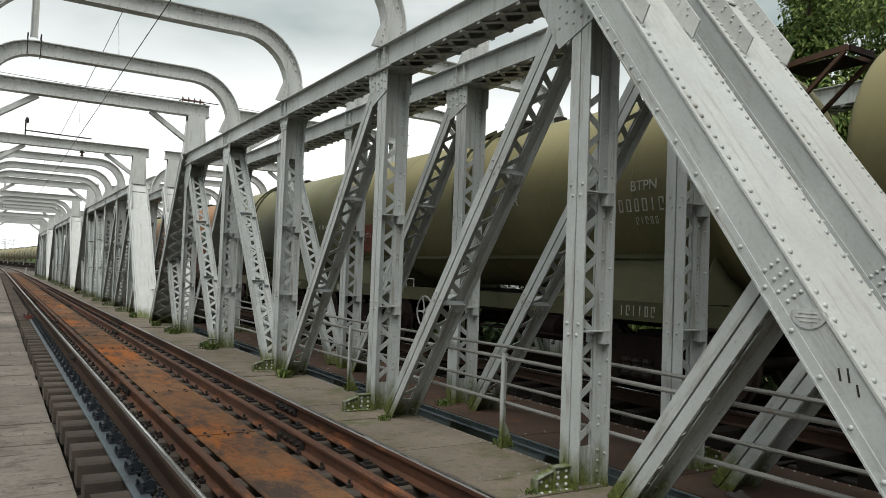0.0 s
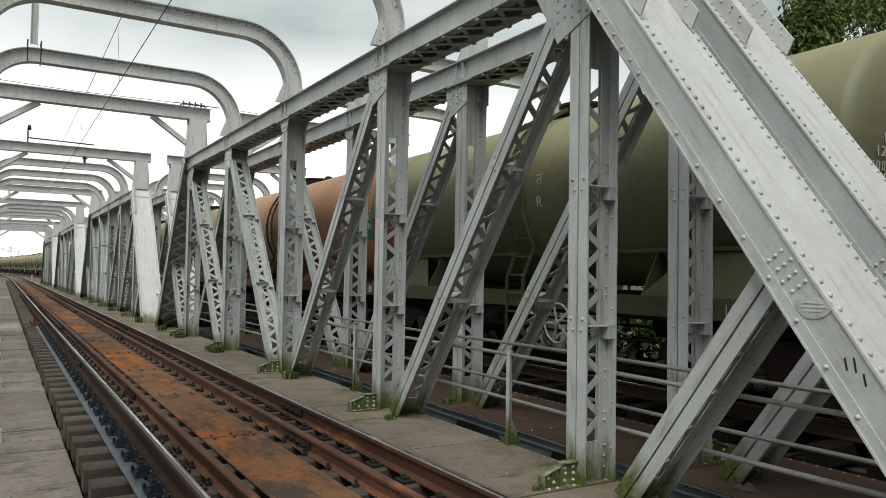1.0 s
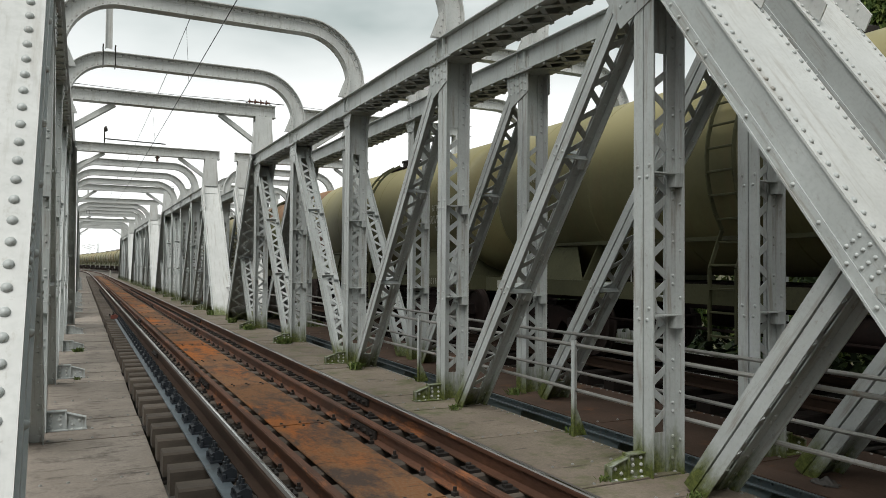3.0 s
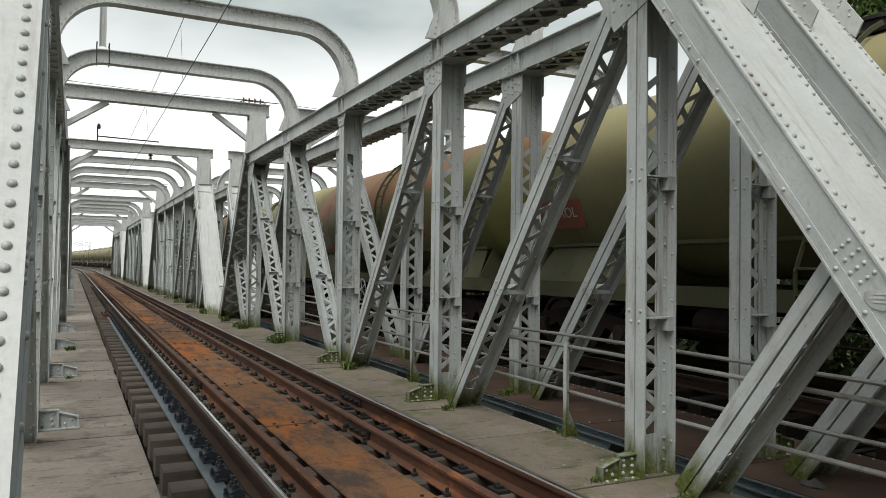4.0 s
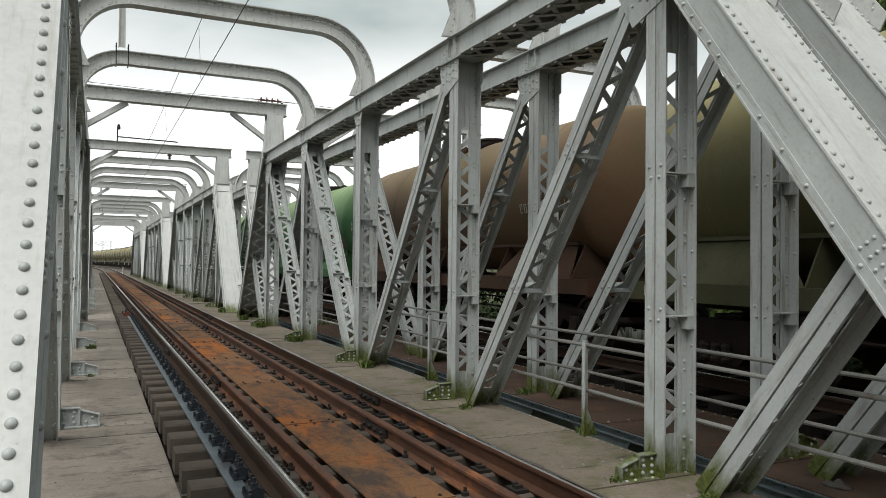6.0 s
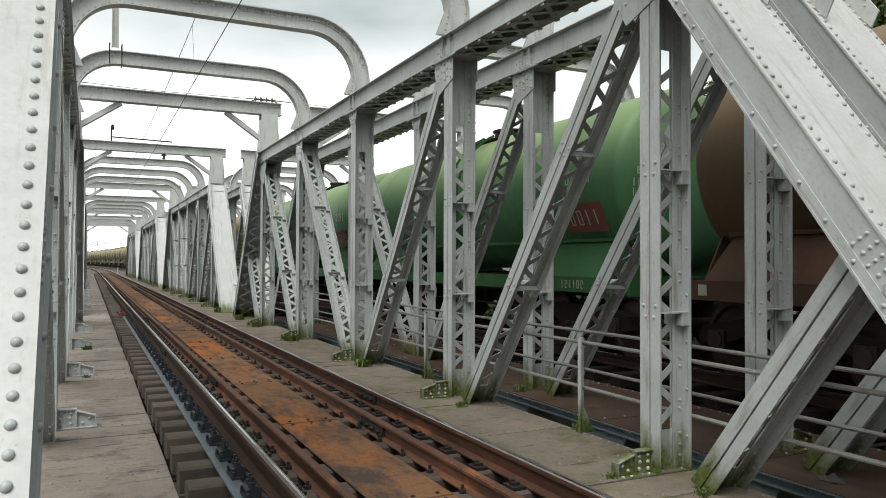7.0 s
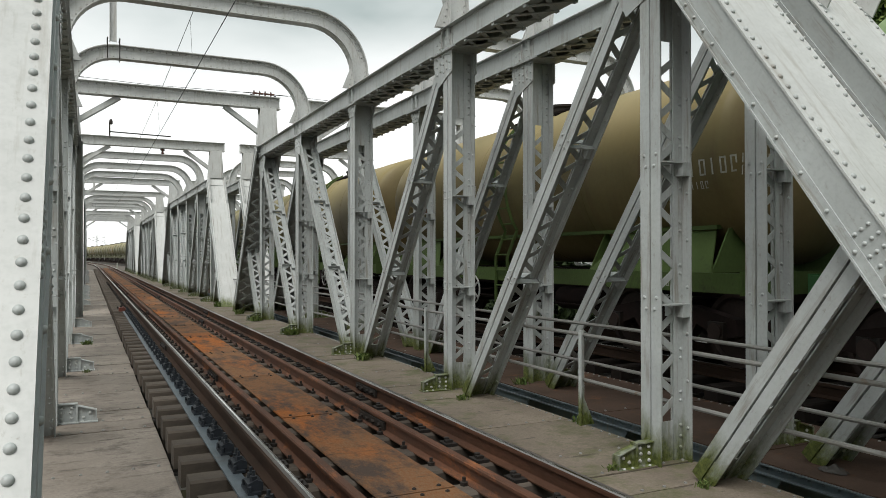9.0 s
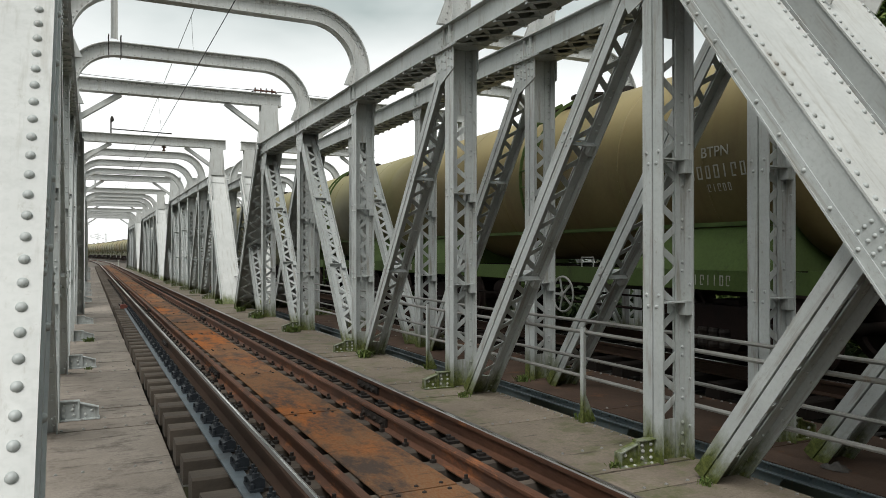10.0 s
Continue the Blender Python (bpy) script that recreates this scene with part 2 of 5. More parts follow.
STRIP = surface("blue_grey_strip", (0.115, 0.14, 0.16), (0.07, 0.085, 0.095), 0.45, 0.3, big=5, fine=50, dirt=(0.05, 0.045, 0.04))
OILY = surface("oily_iron", (0.02, 0.018, 0.017), (0.033, 0.025, 0.02), 0.6, 0.2, big=4, fine=50, spec=0.25)
BOGIE = surface("bogie_brown_black", (0.022, 0.014, 0.0125), (0.013, 0.011, 0.0105), 0.85, big=3, fine=30, dirt=(0.04, 0.02, 0.016), spec=0.12)
WHEEL = surface("wheel_steel", (0.05, 0.036, 0.032), (0.03, 0.024, 0.022), 0.6, 0.3, big=5, fine=40, spec=0.12)
WHITE_MARK = surface("faded_white_paint", (0.42, 0.42, 0.37), (0.22, 0.22, 0.18), 0.7, big=6, fine=40)
FAINT_MARK = surface("worn_red_lettering", (0.22, 0.10, 0.07), (0.13, 0.08, 0.05), 0.7, big=6, fine=40)
RED_MARK = surface("faded_red_panel", (0.20, 0.045, 0.03), (0.13, 0.045, 0.03), 0.7, big=4, fine=30)
GREEN_MARK = surface("dark_green_panel", (0.03, 0.10, 0.075), (0.025, 0.07, 0.05), 0.7, big=4, fine=30)
WIRE = surface("copper_wire", (0.05, 0.05, 0.05), (0.03, 0.03, 0.03), 0.5, 0.5)
PORCELAIN = surface("brown_porcelain", (0.10, 0.045, 0.03), (0.07, 0.03, 0.022), 0.25)
# near-black copy of the sleeper: shade under the train is in its colour
FAR_SLEEPER = surface("shaded_far_sleeper", (0.02, 0.0155, 0.0135), (0.013, 0.011, 0.0095), 0.9, big=3, fine=40, spec=0.12)
GROUND = surface("scrub_ground", (0.055, 0.065, 0.03), (0.10, 0.085, 0.055), 0.95, big=0.08, fine=2.0, dirt=(0.03, 0.045, 0.018), dirt_scale=0.3, spec=0.12)
BALLAST = surface("grey_ballast", (0.17, 0.15, 0.13), (0.10, 0.09, 0.08), 0.95, big=0.6, fine=14, bump_s=0.8, spec=0.12)
CONCRETE = surface("pier_concrete", (0.25, 0.24, 0.22), (0.17, 0.16, 0.15), 0.9, big=0.7, fine=15, dirt=(0.10, 0.095, 0.08))
BARK = surface("tree_bark", (0.09, 0.07, 0.05), (0.06, 0.048, 0.036), 0.95, big=2, fine=20, bump_s=0.7)


def leaf_material(name, a, b_):
    m, n, l, b = nodes_of(name)
    g = n.new("ShaderNodeNewGeometry")
    col = blend(n, l, g.outputs["Random Per Island"], a, b_)
    l.new(col, b.inputs["Base Color"])
    b.inputs["Roughness"].default_value = 0.6
    b.inputs["Specular IOR Level"].default_value = 0.18
    return m


LEAF = leaf_material("leaf_green", (0.04, 0.085, 0.018), (0.20, 0.25, 0.07))
# darker copy of the leaf green: shade behind the train is in its colour
LEAF_SHADE = leaf_material("shaded_hedge_leaf", (0.010, 0.020, 0.006), (0.026, 0.040, 0.011))
WEED = leaf_material("weed_green", (0.05, 0.085, 0.02), (0.13, 0.16, 0.05))

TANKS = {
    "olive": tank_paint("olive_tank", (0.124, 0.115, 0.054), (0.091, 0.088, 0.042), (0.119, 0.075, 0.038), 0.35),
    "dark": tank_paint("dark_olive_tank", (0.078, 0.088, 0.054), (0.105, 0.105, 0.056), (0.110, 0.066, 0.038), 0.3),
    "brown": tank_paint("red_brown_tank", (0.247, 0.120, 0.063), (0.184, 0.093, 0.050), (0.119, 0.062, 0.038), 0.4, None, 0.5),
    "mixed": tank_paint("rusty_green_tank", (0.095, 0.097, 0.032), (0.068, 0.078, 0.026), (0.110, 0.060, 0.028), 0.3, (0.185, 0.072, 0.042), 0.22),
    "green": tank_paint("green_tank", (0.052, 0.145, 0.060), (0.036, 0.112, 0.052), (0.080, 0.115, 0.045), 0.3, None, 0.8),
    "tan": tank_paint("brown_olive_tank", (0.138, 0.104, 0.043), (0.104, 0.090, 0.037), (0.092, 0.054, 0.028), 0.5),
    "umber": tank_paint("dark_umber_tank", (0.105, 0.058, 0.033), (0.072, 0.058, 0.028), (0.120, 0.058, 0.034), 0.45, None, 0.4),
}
SILLS = {
    "olive": surface("olive_underframe", (0.083, 0.083, 0.045), (0.060, 0.060, 0.034), 0.7, dirt=(0.038, 0.034, 0.026), spec=0.2),
    "brown": surface("brown_underframe", (0.082, 0.044, 0.027), (0.050, 0.032, 0.022), 0.7, dirt=(0.036, 0.027, 0.022), spec=0.2),
    "green": surface("green_underframe", (0.034, 0.112, 0.038), (0.030, 0.083, 0.030), 0.65, dirt=(0.030, 0.045, 0.022), spec=0.2),
    "leaf": surface("leaf_green_underframe", (0.075, 0.116, 0.034), (0.056, 0.083, 0.026), 0.7, dirt=(0.038, 0.041, 0.022), spec=0.2),
}


# ---------------------------------------------------------------- mesh helpers
class Mesh:
    """Collects vertices and faces of one part."""

    def __init__(self):
        self.v, self.f = [], []

    def box(self, x0, x1, y0, y1, z0, z1, m=None):
        b = len(self.v)
        pts = [Vector((x, y, z)) for x in (x0, x1) for y in (y0, y1) for z in (z0, z1)]
        self.v += [(m @ q if m else q) for q in pts]
        for q in ((0, 1, 3, 2), (4, 6, 7, 5), (0, 4, 5, 1), (2, 3, 7, 6), (0, 2, 6, 4), (1, 5, 7, 3)):
            self.f.append(tuple(b + i for i in q))
        return self

    def bar(self, p, q, w, h, up=(0, 0, 1)):
        """A straight bar from p to q, w wide across and h along up."""
        p, q, up = Vector(p), Vector(q), Vector(up)
        d = (q - p)
        n = d.normalized()
        s = n.cross(up).normalized()
        u = s.cross(n)
        b = len(self.v)
        for e in (p, q):
            for a, c in ((-1, -1), (1, -1), (1, 1), (-1, 1)):
                self.v.append(e + s * (a * w / 2) + u * (c * h / 2))
        for i in range(4):
            j = (i + 1) % 4
            self.f.append((b + i, b + j, b + 4 + j, b + 4 + i))
        self.f += [(b + 3, b + 2, b + 1, b), (b + 4, b + 5, b + 6, b + 7)]
        return self

    def prism(self, outline, axis, a, b_, m=None):
        """An outline in the plane across axis ('x', 'y' or 'z'), pushed from a to b_."""
        base = len(self.v)
        n = len(outline)
        for t in (a, b_):
            for u, w in outline:
                q = Vector({'x': (t, u, w), 'y': (u, t, w), 'z': (u, w, t)}[axis])
                self.v.append(m @ q if m else q)
        for i in range(n):
            j = (i + 1) % n
            self.f.append((base + i, base + j, base + n + j, base + n + i))
        self.f += [tuple(base + i for i in range(n))[::-1], tuple(base + n + i for i in range(n))]
        return self

    def tube(self, pts, r, n=8):
        pts = [Vector(p) for p in pts]
        base = len(self.v)
        for k, p in enumerate(pts):
            d = (pts[min(k + 1, len(pts) - 1)] - pts[max(k - 1, 0)]).normalized()
            s = d.cross(Vector((0, 0, 1)) if abs(d.z) < 0.9 else Vector((1, 0, 0))).normalized()
            u = s.cross(d)
            rr = r[k] if isinstance(r, (list, tuple)) else r
            for i in range(n):
                a = 2 * math.pi * i / n
                self.v.append(p + s * (math.cos(a) * rr) + u * (math.sin(a) * rr))
        for k in range(len(pts) - 1):
            for i in range(n):
                j = (i + 1) % n
                self.f.append((base + k * n + i, base + k * n + j, base + (k + 1) * n + j, base + (k + 1) * n + i))
        e = base + (len(pts) - 1) * n
        self.f += [tuple(base + i for i in range(n))[::-1], tuple(e + i for i in range(n))]
        return self

    def lathe(self, profile, axis='y', n=32, at=(0, 0, 0)):
        """profile: rows of (radius, place along axis)."""
        base = len(self.v)
        at = Vector(at)
        for r, t in profile:
            for i in range(n):
                a = 2 * math.pi * i / n
                c, s = math.cos(a) * r, math.sin(a) * r
                self.v.append(at + Vector({'x': (t, c, s), 'y': (c, t, s), 'z': (c, s, t)}[axis]))
        for k in range(len(profile) - 1):
            for i in range(n):
                j = (i + 1) % n
                self.f.append((base + k * n + i, base + k * n + j, base + (k + 1) * n + j, base + (k + 1) * n + i))
        e = base + (len(profile) - 1) * n
        self.f += [tuple(base + i for i in range(n))[::-1], tuple(e + i for i in range(n))]
        return self

    def rivet(self, p, nrm, r=0.016, n=7):
        p, nrm = Vector(p), Vector(nrm).normalized()
        s = nrm.cross(Vector((0, 0, 1)) if abs(nrm.z) < 0.8 else Vector((1, 0, 0))).normalized()
        u = nrm.cross(s)
        b = len(self.v)
        rings = ((1.0, 0.0), (0.80, 0.60)) if n < 9 else ((1.0, 0.0), (0.93, 0.38), (0.66, 0.72))
        for rr, h in rings:
            for i in range(n):
                a = 2 * math.pi * i / n
                self.v.append(p + (s * math.cos(a) + u * math.sin(a)) * (r * rr) + nrm * (r * h))
        self.v.append(p + nrm * (r * 0.92))
        for k in range(len(rings) - 1):
            for i in range(n):
                j = (i + 1) % n
                self.f.append((b + k * n + i, b + k * n + j, b + (k + 1) * n + j, b + (k + 1) * n + i))
        e = b + (len(rings) - 1) * n
        for i in range(n):
            self.f.append((e + i, e + (i + 1) % n, b + len(rings) * n))
        return self

    def merge(self, other, m):
        b = len(self.v)
        self.v += [m @ Vector(q) for q in other.v]
        self.f += [tuple(b + i for i in q) for q in other.f]
        return self

    def data(self, name, material, smooth=None):
        d = bpy.data.meshes.new(name)
        d.from_pydata([tuple(q) for q in self.v], [], self.f)
        d.materials.append(material)
        if smooth is not None:
            d.shade_smooth()
            bm = bmesh.new()
            bm.from_mesh(d)
            for e in bm.edges:
                if len(e.link_faces) == 2 and e.calc_face_angle(0) > radians(smooth):
                    e.smooth = False
            bm.to_mesh(d)
            bm.free()
        d.update()
        return d


def part(name, mesh, material, parent, label="", m=None, smooth=None):
    d = mesh.data(name, material, smooth) if isinstance(mesh, Mesh) else mesh
    ob = new(name, d)
    ob.parent = parent
    if m is not None:
        ob.matrix_basis = m
    if label:
        ob["label"] = label
    if name in ("rivets", "lacing", "bolts", "painted_number"):
        ob["kind"] = "stuff"
    return ob


def thing(name, label, category, m=None, group="", kind=""):
    ob = new(name)
    ob.empty_display_size = 0.2
    tagged(ob, label, category, group, kind)
    if m is not None:
        ob.matrix_basis = m
    return ob


# ---------------------------------------------------------------- the bridge's plan
Z_DECK = -0.37          # deck plate; rail tops are at 0
TRUSS = 2.567           # truss plane from the track's centre line
POST_X = 2.585          # middle of the end posts and foot brackets
HALF = 0.182            # half the depth of a laced member
SPAN = 23.116           # foot to foot
PITCH = 25.8            # span to span
PANEL = 4.064
V1 = 3.43               # first upright from the foot
Z_CHORD0, Z_CHORD1 = 4.31, 4.62
FIRST_FOOT = 1.62
TRACK2 = 6.44           # centre line of the other track
UPRIGHTS = [V1 + PANEL * k for k in range(5)]


def laced(length, w, plate_low, plate_top, shelves, step=0.19):
    """A riveted laced column along z: two pairs of angles, zigzag lacing between, end plates and diaphragms. Returns steel and rivets."""
    s, r = Mesh(), Mesh()
    for sx in (-1, 1):
        for sy in (-1, 1):
            xs = sorted((sx * HALF, sx * (HALF - 0.012)))
            ys = sorted((sy * 0.009, sy * w / 2))
            s.box(xs[0], xs[1], ys[0], ys[1], 0, length)
            xs = sorted((sx * (HALF - 0.012), sx * (HALF - 0.115)))
            ys = sorted((sy * 0.009, sy * 0.022))
            s.box(xs[0], xs[1], ys[0], ys[1], 0, length)
    s.box(-HALF + 0.01, HALF - 0.01, -0.005, 0.005, 0, plate_low)
    if plate_top:
        s.box(-HALF + 0.01, HALF - 0.01, -0.005, 0.005, length - plate_top, length)
    z, side = plate_low + 0.03, -1
    while z + step < length - plate_top:
        p, q = (side * 0.125, 0, z), (-side * 0.125, 0, z + step)
        s.bar(p, q, 0.008, 0.062, Vector((q[2] - p[2], 0, p[0] - q[0])))
        for sy in (-1, 1):
            for dz in (-0.038, 0.038):
                r.rivet((side * 0.14, sy * 0.022, z + dz), (0, sy, 0), 0.016)
        z += step
        side = -side
    zz = 0.12
    while zz < length - 0.1:
        if zz < plate_low or zz > length - plate_top:
            for sx in (-1, 1):
                for sy in (-1, 1):
                    r.rivet((sx * 0.14, sy * 0.022, zz), (0, sy, 0), 0.018)
        zz += 0.10
    zz = 0.30
    while zz < length - 0.3:
        for sx in (-1, 1):
            for sy in (-1, 1):
                r.rivet((sx * (HALF - 0.012), sy * w * 0.33, zz), (-sx, 0, 0), 0.016)
        zz += 0.42
    for zs in shelves:
        s.box(-HALF + 0.015, HALF - 0.015, -w / 2 + 0.01, -0.02, zs, zs + 0.012)
        s.box(-HALF + 0.015, HALF - 0.015, 0.02, w / 2 - 0.01, zs, zs + 0.012)
        for sy in (-1, 1):
            ys = sorted((sy * 0.02, sy * (w / 2 - 0.012)))
            s.box(0.09, HALF - 0.012, ys[0], ys[1], zs - 0.11, zs)
            for sx in (-1, 1):
                for dz in (-0.05, 0.05):
                    r.rivet((sx * HALF, sy * (w / 4 + 0.012 * (1 if dz > 0 else -1)), zs + dz + 0.02), (sx, 0, 0), 0.018)
    return s, r


def leaning(y0, z0, y1, z1):
    """Pose of a member from its foot to its head in the truss plane."""
    return Matrix.Translation((0, y0, z0)) @ Matrix.Rotation(-math.atan2(y1 - y0, z1 - z0), 4, 'X')


def end_post_meshes(length, pitch, head):
    """Inclined box end post along z: two web plates, riveted cover plate on its upper (-y) side, lip angles along the lower edge."""
    body, cover, riv = Mesh(), Mesh(), Mesh()
    hw, dp = 0.356, 0.276
    for sx in (-1, 1):
        xs = sorted((sx * (hw - 0.012), sx * (hw - 0.026)))
        body.box(xs[0], xs[1], 0.004, dp, 0, length)
        xs = sorted((sx * (hw - 0.012), sx * (hw + 0.012)))
        body.box(xs[0], xs[1], dp - 0.010, dp + 0.004, 0, length)
        xs = sorted((sx * (hw - 0.012), sx * hw))
        body.box(xs[0], xs[1], dp - 0.078, dp - 0.010, 0, length)
        xs = sorted((sx * (hw - 0.026), sx * (hw - 0.11)))
        body.box(xs[0], xs[1], 0.004, 0.016, 0, length)
        z = 0.15
        while z < length - 0.1:
            riv.rivet((sx * hw, dp - 0.044, z), (sx, 0, 0), 0.0175)
            z += 0.33 if z < 4.3 else 0.16
        z = 0.10
        while z < length - 0.05:
            riv.rivet((sx * (hw - 0.055), -0.012, z), (0, -1, 0), head, 12)
            z += pitch
        for i in range(4):
            for j in range(3):
                riv.rivet((sx * (hw - 0.012), 0.045 + 0.055 * j + 0.02 * (i % 2), 2.30 + 0.085 * i), (sx, 0, 0), 0.016)
    z = 0.2
    side = 1
    while z < length - 0.4:
        p, q = (-side * 0.28, dp - 0.02, z), (side * 0.28, dp - 0.02, z + 0.42)
        body.bar(p, q, 0.06, 0.01, (0, 1, 0))
        body.bar((-p[0], dp - 0.008, p[2]), (-q[0], dp - 0.008, q[2]), 0.06, 0.01, (0, 1, 0))
        z += 0.42
        side = -side
    cover.box(-hw, hw, -0.012, 0.004, 0, length)
    return body, cover, riv


def arch_meshes():
    """Bent portal rib: a web between two flanges that turns over the track with large rounded corners."""
    web, riv = Mesh(), Mesh()
    ri, ro, cx, cz = 0.84, 1.115, 1.545, 4.87
    path_in, path_out = [(2.365, Z_CHORD1)], [(2.64, Z_CHORD1)]
    for i in range(13):
        a = math.pi / 2 * i / 12
        path_in.append((cx + ri * math.cos(a), cz + ri * math.sin(a)))
        path_out.append((cx + ro * math.cos(a), cz + ro * math.sin(a)))
    path_in += [(-x, z) for x, z in path_in[::-1]]
    path_out += [(-x, z) for x, z in path_out[::-1]]
    n = len(path_in)
    for k in range(n - 1):
        a, b, c, d = path_in[k], path_in[k + 1], path_out[k + 1], path_out[k]
        web.prism([a, b, c, d], 'y', -0.010, 0.010)
        for p, q, sgn in ((a, b, 1), (d, c, -1)):
            m0 = Vector((p[0], 0, p[1]))
            m1 = Vector((q[0], 0, q[1]))
            up = Vector((-(m1 - m0).z, 0, (m1 - m0).x))
            web.bar(m0, m1, 0.23, 0.016, up)
            inset = Vector((d[0] - a[0], 0, d[1] - a[1])).normalized() * (0.04 * sgn)
            web.bar(m0 + inset, m1 + inset, 0.044, 0.07, up)
            seg = (m1 - m0).length
            cnt = max(1, int(seg / 0.13))
            for i in range(cnt):
                c0 = m0 + inset + (m1 - m0) * ((i + 0.5) / cnt)
                for sy in (-1, 1):
                    riv.rivet((c0.x, sy * 0.022, c0.z), (0, sy, 0), 0.020, 6)
    for sx in (-1, 1):
        web.box(sx * 1.17 - 0.085, sx * 1.17 + 0.085, -0.018, -0.010, 5.765, 5.93)
        for sy in (-1, 1):     # foot gussets
            yy = sorted((sy * 0.024, sy * 0.036))
            web.prism([(sx * 2.20, Z_CHORD1), (sx * 2.83, Z_CHORD1), (sx * 2.62, 5.12), (sx * 2.40, 5.12)], 'y', yy[0], yy[1])
            for i in range(5):
                for j in range(2):
                    riv.rivet((sx * (2.40 + 0.06 * j + 0.2 * j - 0.02 * (4 - i)), sy * 0.036, 4.69 + 0.09 * i), (0, sy, 0), 0.015, 6)
    return web, riv


def portal_meshes():
    beam, riv, post, brace = Mesh(), Mesh(), Mesh(), Mesh()
    half = [(0.150, 5.707), (0.150, 5.723), (0.024, 5.723), (0.024, 5.805), (0.012, 5.805), (0.012, 5.955), (0.024, 5.955), (0.024, 6.037), (0.150, 6.037), (0.150, 6.053)]
    beam.prism(half + [(-y, z) for y, z in half[::-1]], 'x', -2.92, 2.92)
    for z in (5.76, 6.00):
        x = -2.85
        while x < 2.9:
            for sy in (-1, 1):
                riv.rivet((x, sy * 0.024, z), (0, sy, 0), 0.024, 6)
            x += 0.19
    # flanged post between chord end and beam, with tapered stiffeners on its sides
    plan = [(0.235, -0.16), (0.235, -0.145), (0.185, -0.145), (0.185, 0.145), (0.235, 0.145), (0.235, 0.16)]
    post.prism(plan + [(-x, -y) for x, y in plan], 'z', Z_CHORD1, 5.707)
    stiff = Mesh().prism([(0.186, Z_CHORD1), (0.31, Z_CHORD1), (0.245, 5.55), (0.186, 5.55)], 'y', -0.10, 0.10)
    # angled gussets that run down the end post from the portal post
    gus = Mesh()
    gus.prism([(-0.16, 4.62), (-0.22, 4.70), (-0.93, 3.71), (-0.86, 3.58), (0.05, 4.55)], 'x', -0.008, 0.008)
    gus_riv = Mesh()
    for sx in (-1, 1):
        for i in range(6):
            gus_riv.rivet((sx * 0.008, -0.30 - 0.10 * i, 4.42 - 0.125 * i), (sx, 0, 0), 0.015)
            gus_riv.rivet((sx * 0.008, -0.38 - 0.085 * i, 4.40 - 0.11 * i), (sx, 0, 0), 0.015)
    brace.bar((-1.05, 0, 5.695), (0.0, 0, 4.96), 0.16, 0.014, (0, 1, 0))
    brace.bar((-1.05, 0, 5.635), (0.0, 0, 4.90), 0.014, 0.13, (0, 1, 0))
    brace.bar((-1.30, 0, 5.698), (-1.0, 0, 5.698), 0.10, 0.014)
    return beam, riv, post, stiff, gus, gus_riv, brace


